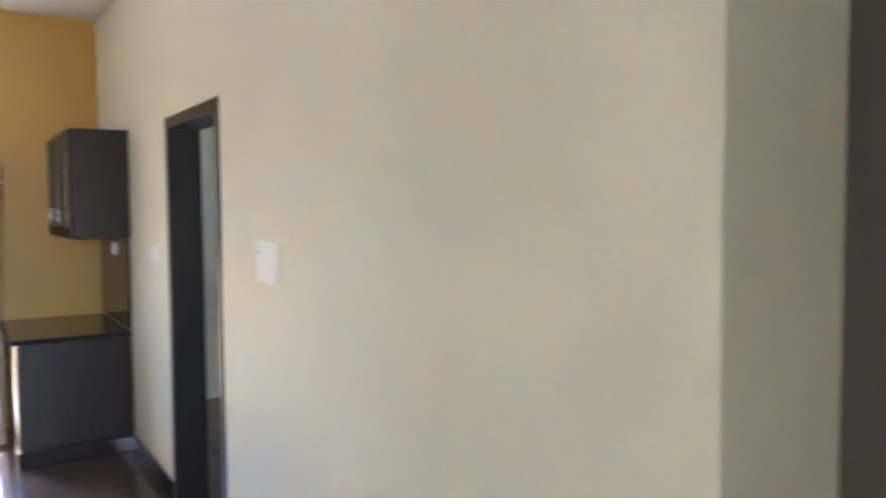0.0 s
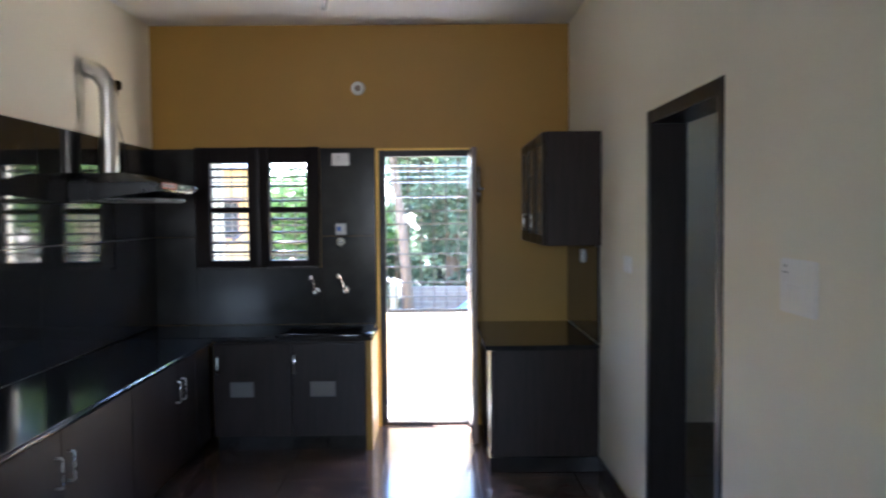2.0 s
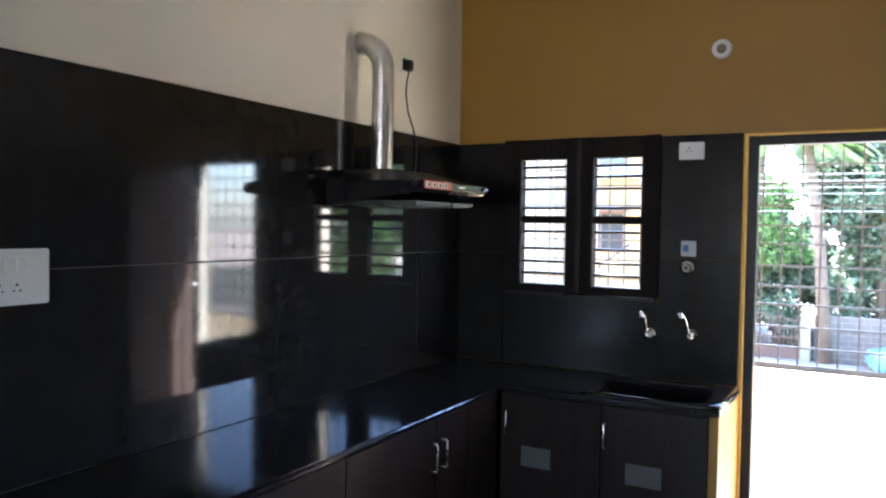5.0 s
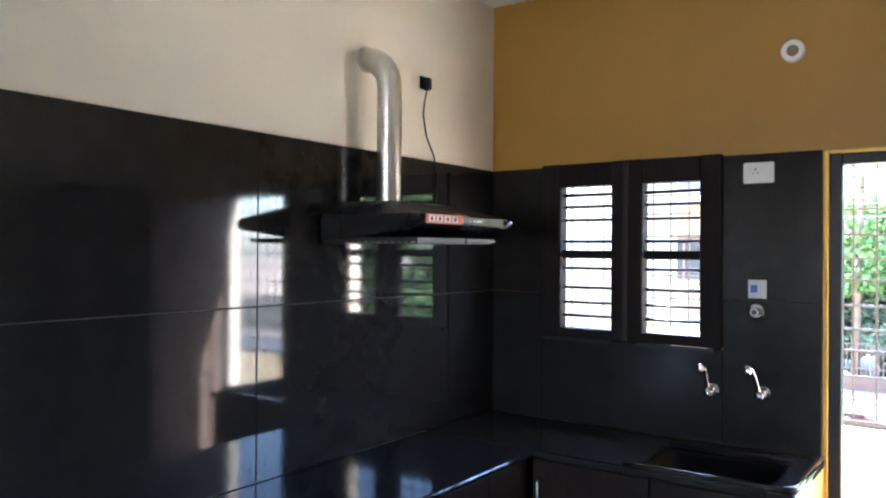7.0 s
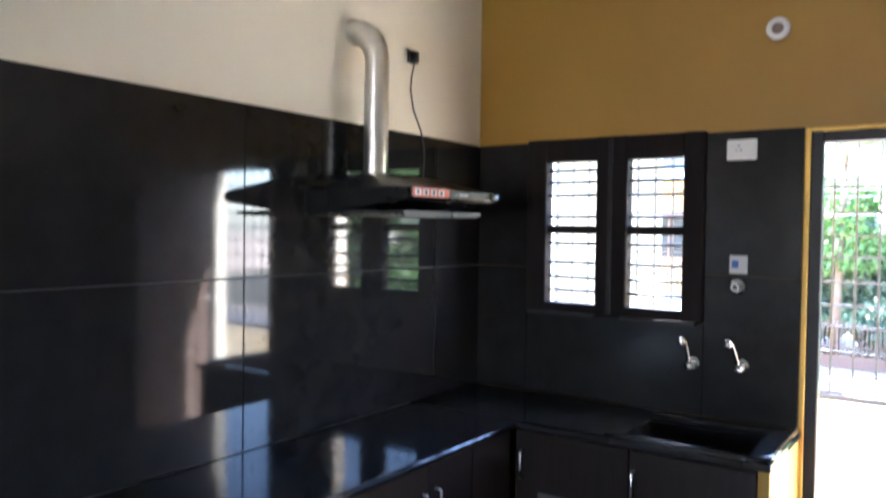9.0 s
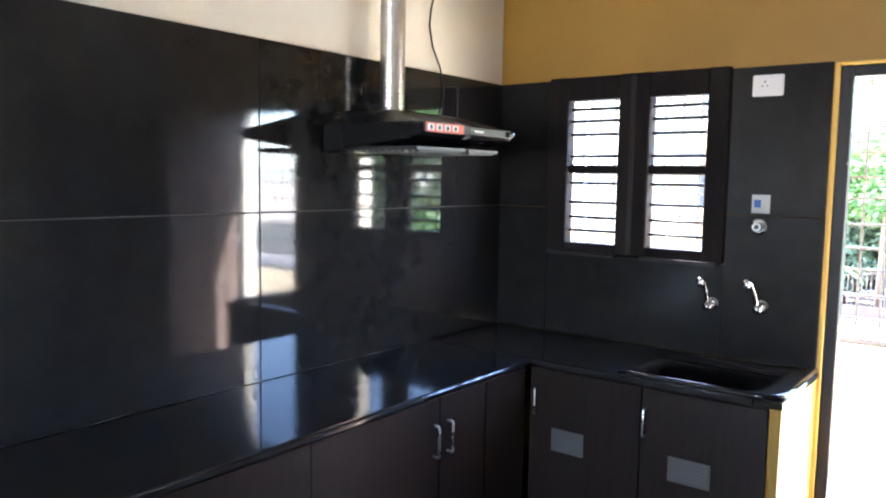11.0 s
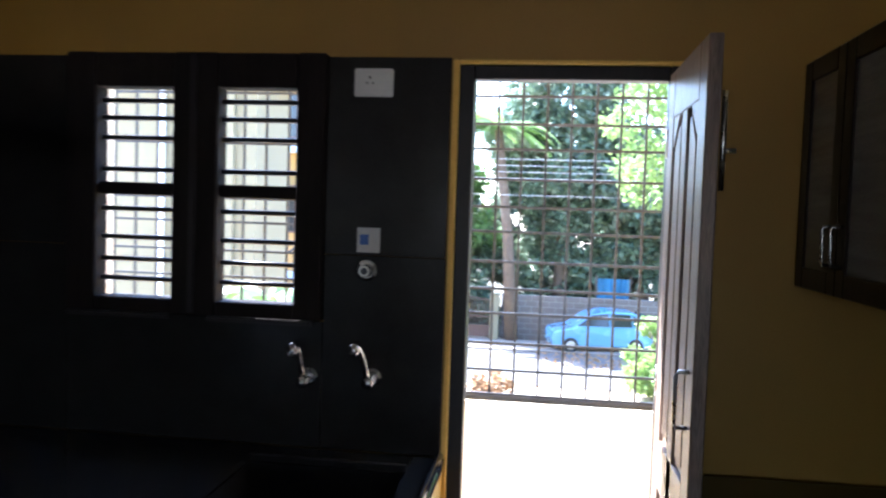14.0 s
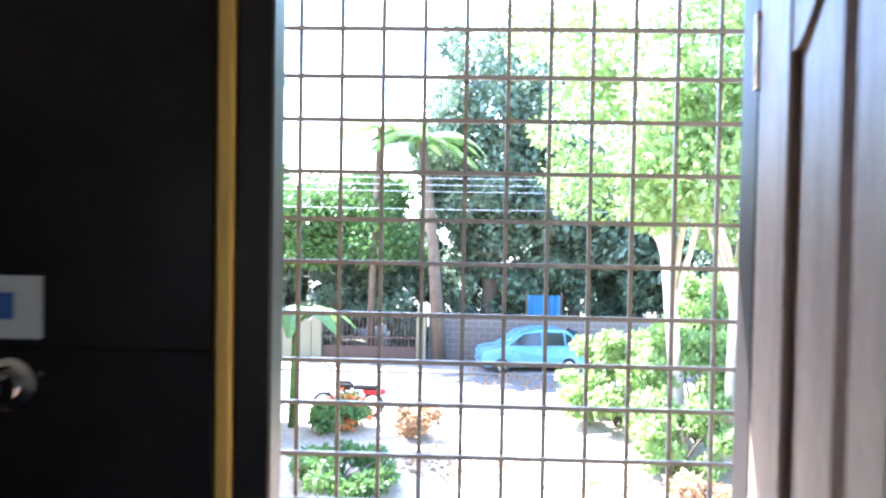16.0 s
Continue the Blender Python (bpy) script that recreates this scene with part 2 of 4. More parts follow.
# ---- kitchen: dado ----
def slab_set(parent_name, label, spans, plane):
    """Granite slabs of a dado: spans (a0, a1, z0, z1) on the plane 'x' (left wall), 'y' (back wall) or 'e' (right wall)."""
    back = None
    for i, (a0, a1, z0, z1) in enumerate(spans):
        g = 0.0022 if plane == 'x' else 0.0006
        if plane == 'x':
            ob = box("slab", 0.003, 0.018, a0 + g, a1 - g, z0 + g, z1 - g, M_GRANITE, 0.0015)
        elif plane == 'y':
            ob = box("slab", a0 + g, a1 - g, -0.018, -0.003, z0 + g, z1 - g, M_HONED, 0.0015)
        else:
            ob = box("slab", W - 0.018, W - 0.003, a0 + g, a1 - g, z0 + g, z1 - g, M_GRANITE, 0.0015)
        if back is None:
            lo, hi = min(s[0] for s in spans), max(s[1] for s in spans)
            back = empty(parent_name)
            structure(back, label, "wall cladding")
        ob.parent = back
    z0, z1 = min(s[2] for s in spans), max(s[3] for s in spans)
    if plane == 'x':
        box("joint_filler", 0.001, 0.012, lo + 0.01, hi - 0.01, z0 + 0.01, z1 - 0.01, M_JOINT, parent=back)
    return back


CT, DT, JZ = 0.795, 2.135, 1.468
slab_set("dado_west", "polished black granite slabs cladding the wall above the counter", [(-1.714, -0.02, CT, JZ), (-1.714, -0.02, JZ, DT), (-3.5, -1.714, CT, JZ), (-3.5, -1.714, JZ, DT)], 'x')
slab_set("dado_north", "polished black granite slabs round the window", [(0.003, WX0 - 0.02, CT, JZ), (0.003, WX0 - 0.02, JZ, DT), (WX0 - 0.02, WX1 + 0.02, CT, WZ0 - 0.001), (WX1 + 0.02, DX0 - 0.010, CT, JZ), (WX1 + 0.02, DX0 - 0.012, JZ, DT)], 'y')
slab_set("dado_east", "black granite splashback above the side counter", [(-1.11, -0.02, CT + 0.02, 1.42)], 'e')

# ---- kitchen: window ----
win = empty("window_1", 0.8, 0, WZ0)
structure(win, "dark wooden kitchen window with iron bars", "window")
bm = bmesh.new()
FY0, FY1 = -0.034, 0.050
add_box(bm, 0.325, 0.438, FY0, FY1, 1.235, 2.145, 0.006)
add_box(bm, 0.722, 0.886, FY0, FY1, 1.235, 2.145, 0.006)
add_box(bm, 1.166, 1.266, FY0, FY1, 1.235, 2.145, 0.006)
for a, b in ((0.438, 0.722), (0.886, 1.166)):
    add_box(bm, a, b, FY0 + 0.002, FY1, 2.026, 2.143, 0.004)
    add_box(bm, a, b, FY0 + 0.002, FY1, 1.237, 1.288, 0.004)
    add_box(bm, a, b, -0.006, 0.044, 1.650, 1.694, 0.004)
under(win, mesh_ob("frame", bm, M_FRAME))
under(win, box("bead", 0.787, 0.815, FY0 - 0.010, FY0 - 0.0005, 1.245, 2.135, M_DARKWOOD, 0.004, seg=2))
under(win, box("reveal", 0.346, 0.352, 0.052, 0.228, WZ0, WZ1, M_PARAPET), box("reveal", 1.243, 1.249, 0.052, 0.228, WZ0, WZ1, M_PARAPET))
for a, b in ((0.345, 0.735), (0.865, 1.245)):
    under(win, box("sill", a, b, -0.062, -0.030, 1.222, 1.240, M_DARKWOOD, 0.005, seg=2))
for a, b in ((0.438, 0.722), (0.886, 1.166)):
    for z in (1.983, 1.922, 1.852, 1.740, 1.600, 1.499, 1.421, 1.351):
        under(win, tube("bar", [(a - 0.01, 0.02, z), (b + 0.01, 0.02, z)], 0.0092, M_IRON, n=8))

# ---- kitchen: back door ----
door = empty("door_1", 2.08, 0, 0)
structure(door, "dark wooden back door standing open into the kitchen", "door")
bm = bmesh.new()
add_box(bm, 1.714, 1.764, -0.004, 0.06, 0, 2.115, 0.004)
add_box(bm, 2.395, 2.447, -0.004, 0.06, 0, 2.115, 0.004)
add_box(bm, 1.764, 2.395, -0.003, 0.06, 2.068, 2.114, 0.004)
add_box(bm, 1.764, 2.395, 0.0, 0.06, 0.0, 0.022, 0.003)
under(door, mesh_ob("frame", bm, M_DARKWOOD))

under(door, tagged(box("reveal_lining", 2.486, 2.499, 0.063, 0.228, 0.0, 2.12, M_PARAPET), "pale plastered reveal"), box("reveal_lining", 1.701, 1.714, 0.063, 0.228, 0.0, 2.12, M_PARAPET))

bm = bmesh.new()
add_box(bm, 1.6915, 1.7135, -0.014, 0.020, 0.0, 2.130, 0.004)
add_box(bm, 1.7135, 2.447, -0.014, 0.020, 2.1155, 2.130, 0.004)
under(door, tagged(mesh_ob("plaster_edge", bm, M_EDGE), "yellow plaster edge with daylight put into its colour"))
under(door, tagged(box("plaster_fill", 2.4475, 2.4995, 0.0005, 0.060, 0.0, 2.124, M_OCHRE), "ochre painted plaster"))


def door_leaf():
    """The open leaf: stiles and rails round two tall arched panels on both faces."""
    bm = bmesh.new()
    x0, x1 = 2.392, 2.428
    ya, yb, z0, z1 = -0.585, -0.012, 0.03, 2.085
    st, mid = 0.095, 0.075
    yc = (ya + yb) / 2
    add_box(bm, x0, x1, ya, ya + st, z0, z1, 0.003)
    add_box(bm, x0, x1, yb - st, yb, z0, z1, 0.003)
    add_box(bm, x0, x1, yc - mid / 2, yc + mid / 2, z0 + 0.2, z1 - 0.15, 0.003)
    add_box(bm, x0, x1, ya + st, yb - st, z0, z0 + 0.22, 0.003)
    add_box(bm, x0, x1, ya + st, yb - st, z1 - 0.15, z1, 0.003)
    add_box(bm, x0, x1, ya + st, yb - st, 0.78, 0.93, 0.003)
    body = mesh_ob("leaf", bm, M_LEAF)
    parts = [body]
    for a, b in ((ya + st, yc - mid / 2), (yc + mid / 2, yb - st)):
        for zl, zh, arch in ((z0 + 0.22, 0.78, 0), (0.93, z1 - 0.15, 0.09)):
            bm = bmesh.new()
            # spandrel that closes the arch above the panel, rising towards the middle stile
            if arch:
                inner_hi = a if a > yc else b
                outer = b if a > yc else a
                edge = [(outer + (inner_hi - outer) * k / 16, zh - arch * (0.5 + 0.5 * math.cos(math.pi * min(1, k / 12)))) for k in range(17)]
                ring = edge + [(inner_hi, zh + 0.003), (outer, zh + 0.003)]
                lo = [bm.verts.new((x0 + 0.002, p, q)) for p, q in ring]
                hi = [bm.verts.new((x1 - 0.002, p, q)) for p, q in ring]
                bm.faces.new(lo), bm.faces.new(hi[::-1])
                for k in range(len(ring)):
                    bm.faces.new((lo[k], lo[(k + 1) % len(ring)], hi[(k + 1) % len(ring)], hi[k]))
                bmesh.ops.recalc_face_normals(bm, faces=bm.faces)
            # sunk field and raised middle
            add_box(bm, x0 + 0.012, x1 - 0.012, a, b, zl, zh)
            loops = []
            for x, gap in ((x0 + 0.003, 0.034), (x0 + 0.012, 0.018), (x1 - 0.012, 0.018), (x1 - 0.003, 0.034)):
                out = [(a + gap, zl + gap), (b - gap, zl + gap)]
                for k in range(13):
                    p = b - gap + (a - b + 2 * gap) * k / 12
                    u = abs(p - (b if a > yc else a)) / (b - a)
                    out.append((p, zh - gap - arch * (0.5 + 0.5 * math.cos(math.pi * min(1, u / 0.75)))))
                loops.append([bm.verts.new((x, p, q)) for p, q in out])
            made = [bm.faces.new(loops[0]), bm.faces.new(loops[-1][::-1])]
            for p, q in zip(loops, loops[1:]):
                made += [bm.faces.new((p[k], q[k], q[(k + 1) % len(p)], p[(k + 1) % len(p)])) for k in range(len(p))]
            bmesh.ops.recalc_face_normals(bm, faces=made)
            parts.append(mesh_ob("panel", bm, M_LEAF))
    under(door, *parts)
    # pull handle and bolts
    hy = -0.540
    under(door, tube("handle", [(2.398, hy, 1.235), (2.365, hy, 1.235), (2.358, hy, 1.225), (2.358, hy, 1.100), (2.365, hy, 1.090), (2.398, hy, 1.090)], 0.006, M_STEEL, n=8))
    under(door, box("handle_plate", 2.394, 2.399, hy - 0.012, hy + 0.012, 1.215, 1.262, M_STEEL, 0.002), box("handle_plate", 2.394, 2.399, hy - 0.012, hy + 0.012, 1.063, 1.108, M_STEEL, 0.002))
    under(door, tube("tower_bolt", [(2.444, -0.55, 1.70), (2.444, -0.55, 1.95)], 0.007, M_STEEL, n=8), tube("bolt_knob", [(2.440, -0.55, 1.80), (2.475, -0.55, 1.80)], 0.006, M_STEEL, n=8))
    under(door, tube("latch", [(2.390, -0.55, 0.14), (2.365, -0.57, 0.15), (2.347, -0.60, 0.20)], 0.008, M_IRON, n=8), box("latch_plate", 2.380, 2.393, -0.58, -0.505, 0.06, 0.16, M_IRON, 0.004))
    for z in (0.28, 1.05, 1.82):
        under(door, tube("hinge", [(2.394, -0.006, z), (2.394, -0.006, z + 0.10)], 0.007, M_STEEL, n=8))


door_leaf()

# iron grille above the parapet
gr = empty("balcony_grille", 1.9, 1.07, 0.735)
structure(gr, "grey iron square-bar grille closing the balcony", "grille")
bm = bmesh.new()
for k in range(-28, 38):
    x = 1.668 + 0.1135 * k
    add_box(bm, x - 0.0055, x + 0.0055, 1.072, 1.083, 0.735, 3.2)
under(gr, tagged(mesh_ob("upright_bars", bm, M_GRILLE), kind="stuff"))
rows_z = [0.757 + 0.1293 * k + (0.008 if k % 3 == 0 else -0.004) for k in range(19)]
for z in rows_z:
    under(gr, box("cross_bar", -1.5, 5.9, 1.060, 1.071, z - 0.006, z + 0.006, M_GRILLE))
under(gr, box("bottom_rail", -1.5, 5.9, 1.056, 1.084, 0.737, 0.760, M_GRILLE, 0.002))

# ---- kitchen: counters ----
def handle_bar(y=None, x=None, z0=0.525, z1=0.65, axis='x', f=0.0):
    if axis == 'x':
        return tube("handle", [(f, y, z0), (f + 0.026, y, z0), (f + 0.03, y, z0 + 0.006), (f + 0.03, y, z1 - 0.006), (f + 0.026, y, z1), (f, y, z1)], 0.0055, M_STEEL, n=8)
    return tube("handle", [(x, f, z0), (x, f - 0.026, z0), (x, f - 0.03, z0 + 0.006), (x, f - 0.03, z1 - 0.006), (x, f - 0.026, z1), (x, f, z1)], 0.0055, M_STEEL, n=8)


def counter_west():
    c = empty("base_cabinet", 0.3, -2.2, 0)
    tagged(c, "dark wood laminate base cabinets under a black granite counter", "cabinet")
    body = box("body", 0.004, 0.580, -3.42, -0.655, 0.10, 0.762, M_LAMINATE)
    under(c, body, box("plinth", 0.03, 0.55, -3.42, -0.655, 0.0, 0.10, M_GRANITE))
    seams = [-0.66, -0.98, -1.30, -1.98, -2.71, -3.42]
    for a, b in zip(seams, seams[1:]):
        d = box("door", 0.581, 0.600, b + 0.002, a - 0.002, 0.11, 0.752, M_LAMINATE, 0.0015)
        under(c, d)
    for y in (-1.250, -1.340, -2.660, -2.762):
        under(c, handle_bar(y=y, f=0.600))


def counter_north():
    c = empty("sink_cabinet", 1.1, -0.3, 0)
    tagged(c, "dark laminate sink cabinet with vent plates and yellow end", "cabinet")
    under(c, box("body", 0.62, 1.655, -0.600, -0.004, 0.10, 0.50, M_LAMINATE), box("front_rail", 0.62, 1.655, -0.600, -0.56, 0.50, 0.762, M_LAMINATE), box("plinth", 0.62, 1.655, -0.57, -0.03, 0.0, 0.10, M_GRANITE))
    under(c, tagged(box("end_wall", 1.656, 1.698, -0.618, -0.005, 0.0, 0.764, M_OCHRE, 0.003), "yellow painted end wall"))
    for a, b in ((0.605, 1.145), (1.149, 1.654)):
        under(c, box("door", a + 0.002, b - 0.002, -0.620, -0.601, 0.11, 0.752, M_LAMINATE, 0.0015))
    for x in (0.645, 1.168):
        under(c, handle_bar(x=x, axis='y', f=-0.620, z0=0.545, z1=0.667))
    for a, b in ((0.725, 0.886), (1.273, 1.447)):
        bm = bmesh.new()
        add_box(bm, a, b, -0.626, -0.621, 0.381, 0.486, 0.002)
        for k in range(7):
            z = 0.395 + k * 0.0125
            add_box(bm, a + 0.012, b - 0.012, -0.631, -0.626, z, z + 0.006, 0.001)
        under(c, tagged(mesh_ob("vent_plate", bm, M_GREYPL), "grey plastic louvred vent plate"))


def granite_top():
    c = empty("countertop", 0.4, -0.4, 0.765)
    tagged(c, "polished black granite counter turning the corner", "countertop")
    under(c, box("slab", 0.004, 0.628, -3.46, -0.640, 0.766, CT, M_TOP, 0.011, seg=3))
    bm = bmesh.new()
    sx0, sx1, sy0, sy1 = 1.06, 1.60, -0.53, -0.12      # sink cut-out
    add_box(bm, 0.004, sx0, -0.638, -0.020, 0.766, CT, 0.004)
    add_box(bm, sx0, sx1, -0.638, sy0, 0.766, CT, 0.004)
    add_box(bm, sx0, sx1, sy1, -0.020, 0.766, CT, 0.004)
    add_box(bm, sx1, 1.706, -0.638, -0.020, 0.766, CT, 0.004)
    under(c, mesh_ob("slab", bm, M_TOP))
    bm = bmesh.new()
    add_box(bm, sx0, sx1, sy0, sy1, 0.60, 0.615)
    add_box(bm, sx0 - 0.012, sx0, sy0 - 0.012, sy1 + 0.012, 0.60, 0.765)
    add_box(bm, sx1, sx1 + 0.012, sy0 - 0.012, sy1 + 0.012, 0.60, 0.765)
    add_box(bm, sx0, sx1, sy0 - 0.012, sy0, 0.60, 0.765)
    add_box(bm, sx0, sx1, sy1, sy1 + 0.012, 0.60, 0.765)
    under(c, tagged(mesh_ob("sink_bowl", bm, M_GRANITE), "black granite sink bowl"))
    # raised water stop along the open edges
    pts = [(1.04, -0.622, CT), (1.10, -0.622, CT + 0.006), (1.60, -0.622, CT + 0.007)]
    pts += [(1.60 + 0.09 * math.sin(a), -0.532 - 0.09 * math.cos(a), CT + 0.007) for a in [math.pi / 2 * k / 6 for k in range(1, 7)]]
    pts += [(1.69, -0.03, CT + 0.007)]
    under(c, tube("water_stop", pts, 0.014, M_GRANITE, n=12))


counter_west()
counter_north()
granite_top()


def side_counter():
    c = empty("side_cabinet", 2.8, -0.55, 0)
    tagged(c, "dark laminate side cabinet with black granite top", "cabinet")
    under(c, box("body", 2.50, W - 0.004, -1.095, -0.02, 0.10, 0.772, M_LAMINATE, 0.002), box("plinth", 2.475, W - 0.004, -1.115, -0.02, 0.0, 0.10, M_GRANITE, 0.004))
    under(c, tagged(box("top", 2.447, W - 0.004, -1.118, -0.02, 0.775, 0.805, M_GRANITE, 0.006, seg=2), "polished black granite top"))
    for a, b in ((-1.09, -0.74), (-0.74, -0.39), (-0.39, -0.03)):
        under(c, box("door", 2.482, 2.499, a + 0.002, b - 0.002, 0.11, 0.765, M_LAMINATE, 0.0015))


def wall_cabinet():
    c = empty("wall_cabinet", 2.98, -0.58, 1.425)
    tagged(c, "dark wood wall cabinet with frosted glass doors", "cabinet")
    under(c, box("body", 2.825, W - 0.004, -1.158, -0.004, 1.425, 2.125, M_LAMINATE, 0.002))
    seams = (-0.006, -0.335, -0.745, -1.156)
    for b, a in zip(seams, seams[1:]):
        bm = bmesh.new()
        s = 0.062
        add_box(bm, 2.803, 2.824, a + 0.002, a + s, 1.428, 2.122, 0.003)
        add_box(bm, 2.803, 2.824, b - s, b - 0.002, 1.428, 2.122, 0.003)
        add_box(bm, 2.803, 2.824, a + s, b - s, 1.428, 1.428 + s, 0.003)
        add_box(bm, 2.803, 2.824, a + s, b - s, 2.122 - s, 2.122, 0.003)
        d = mesh_ob("door", bm, M_LAMINATE)
        under(c, d, tagged(box("pane", 2.811, 2.817, a + s, b - s, 1.428 + s, 2.122 - s, M_FROST), "ribbed frosted glass pane"))
    for y in (-0.305, -0.368, -0.775):
        under(c, tube("handle", [(2.803, y, 1.51), (2.778, y, 1.512), (2.776, y, 1.52), (2.776, y, 1.61), (2.778, y, 1.618), (2.803, y, 1.62)], 0.005, M_STEEL, n=8))


side_counter()
wall_cabinet()


# ---- kitchen: hood, duct, cord ----
def cooker_hood():
    c = empty("cooker_hood", 0.28, -1.01, 1.72)
    tagged(c, "black pyramid cooker hood with push buttons and stickers", "cooker hood")
    ya, yb, xf = -1.385, -0.742, 0.550
    bm = bmesh.new()
    low = [(0.02, ya, 1.712), (xf - 0.02, ya, 1.776), (xf - 0.02, yb, 1.776), (0.02, yb, 1.712)]
    rim = [(0.02, ya, 1.80), (xf, ya, 1.79), (xf, yb, 1.79), (0.02, yb, 1.80)]
    rim2 = [(0.02, ya, 1.825), (xf - 0.012, ya, 1.826), (xf - 0.012, yb, 1.826), (0.02, yb, 1.825)]
    top = [(0.03, -1.29, 1.890), (0.30, -1.26, 1.890), (0.30, -0.86, 1.890), (0.03, -0.84, 1.890)]
    rings = [[bm.verts.new(p) for p in r] for r in (low, rim, rim2, top)]
    for p, q in zip(rings, rings[1:]):
        for k in range(4):
            bm.faces.new((p[k], p[(k + 1) % 4], q[(k + 1) % 4], q[k]))
    bm.faces.new(rings[0][::-1]), bm.faces.new(rings[-1])
    bmesh.ops.recalc_face_normals(bm, faces=bm.faces)
    bmesh.ops.bevel(bm, geom=bm.edges[:], offset=0.006, segments=2, affect='EDGES')
    under(c, mesh_ob("canopy", bm, M_HOOD))
    # slanted filters under the canopy
    for a, b in ((ya + 0.04, -1.015), (-1.005, yb - 0.04)):
        bm = bmesh.new()
        add_box(bm, 0.06, xf - 0.05, a, b, 1.722, 1.738, 0.003)
        for k in range(12):
            x = 0.09 + k * 0.035
            add_box(bm, x, x + 0.014, a + 0.02, b - 0.02, 1.716, 1.722)
        under(c, tagged(mesh_ob("filter", bm, M_FILTER), "dark metal grease filter"))
    under(c, tagged(box("control_strip", xf - 0.004, xf + 0.004, ya + 0.02, yb - 0.02, 1.792, 1.824, M_BLACKPL, 0.002), "black control strip"))
    under(c, tagged(box("sticker", xf + 0.004, xf + 0.006, ya + 0.025, -1.115, 1.790, 1.826, M_RED), "red and white printed sticker"))
    for k in range(4):
        y = ya + 0.055 + k * 0.052
        under(c, box("sticker_icon", xf + 0.0062, xf + 0.008, y - 0.018, y + 0.018, 1.797, 1.820, M_PAPER, 0.0005), disc("sticker_mark", (xf + 0.0075, y, 1.808), (1, 0, 0), 0.009, 0.009, 0.0015, M_BLACKPL, n=12))
    for k in range(5):
        y = -1.06 + k * 0.022
        under(c, disc("button", (xf + 0.004, y, 1.807), (1, 0, 0), 0.0055, 0.0045, 0.006, M_STEEL, n=12))
    under(c, tube("tip_lamp", [(xf + 0.002, yb - 0.06, 1.808), (xf + 0.002, yb + 0.0, 1.808)], 0.013, M_HOOD, n=10))


def duct():
    c = empty("exhaust_duct", 0.105, -1.04, 1.89)
    tagged(c, "ribbed aluminium foil duct from hood to wall", "duct")
    path, r0 = [], 0.054
    cx, cy, zt = 0.137, -1.080, 2.395
    for k in range(24):
        path.append((cx, cy, 1.885 + (zt - 1.885) * k / 24))
    R = 0.145
    bend = math.acos(1 - (cx - 0.002) / R)
    for k in range(15):
        a = bend * k / 14
        path.append((cx - R * (1 - math.cos(a)), cy, zt + R * math.sin(a)))
    bm = bmesh.new()
    fine = []
    P = [Vector(p) for p in path]
    for a, b in zip(P, P[1:]):
        for s in range(4):
            fine.append(a.lerp(b, s / 4))
    fine.append(P[-1])
    rad = [r0 + 0.0014 * ((i % 4) == 0) for i in range(len(fine))]
    add_tube(bm, fine, rad, 28)
    bmesh.ops.recalc_face_normals(bm, faces=bm.faces)
    under(c, mesh_ob("hose", bm, M_DUCT))
    under(c, disc("wall_collar", (0.001, cy, zt + R), (1, 0, 0), 0.061, 0.058, 0.006, M_DUCT, hole=0.05))


def power_cord():
    c = empty("power_cord", 0.02, -0.66, 2.5)
    tagged(c, "black plug and cord hanging down the wall", "cord")
    y = -0.665
    under(c, box("plug", 0.012, 0.05, y - 0.017, y + 0.017, 2.475, 2.535, M_BLACKPL, 0.006, seg=2), box("socket", 0.001, 0.012, y - 0.024, y + 0.024, 2.482, 2.545, M_BLACKPL, 0.003))
    pts = [(0.03, y, 2.48), (0.024, y - 0.012, 2.42), (0.02, y - 0.016, 2.35), (0.02, y + 0.01, 2.25), (0.021, y + 0.07, 2.16), (0.025, y + 0.098, 2.06), (0.027, y + 0.09, 1.95), (0.028, y + 0.05, 1.83)]
    under(c, tube("cord", pts, 0.004, M_BLACKPL, n=8))


cooker_hood()
duct()
power_cord()


# ---- kitchen: switches, taps, pipe ----
def switch_plate(at, normal, w, h, gangs, sockets, label, m=None):
    """A modular plate on a wall: normal '+x', '-x' or '-y'; built flat and turned."""
    m = m or M_WHITE
    c = empty("switch_plate")
    tagged(c, label, "switch")
    box("plate", -w / 2, w / 2, -0.011, -0.001, -h / 2, h / 2, m, 0.004, parent=c, seg=2)
    box("insert", -w / 2 + 0.012, w / 2 - 0.012, -0.0135, -0.0115, -h / 2 + 0.012, h / 2 - 0.012, m, 0.001, parent=c)
    for gx, gz, gw, gh in gangs:
        box("rocker", gx - gw / 2, gx + gw / 2, -0.018, -0.0138, gz - gh / 2, gz + gh / 2, m, 0.0015, parent=c)
    for sx, sz in sockets:
        for dx, dz, r in ((0, 0.012, 0.0042), (-0.010, -0.006, 0.0032), (0.010, -0.006, 0.0032)):
            disc("socket_hole", (sx + dx, -0.0136, sz + dz), (0, -1, 0), r, r, 0.0012, M_BLACKPL, parent=c, n=10)
    turn = {'-y': 0, '+x': 90, '-x': -90}[normal]
    c.matrix_world = pose(*at, 0, 0, turn)
    return c


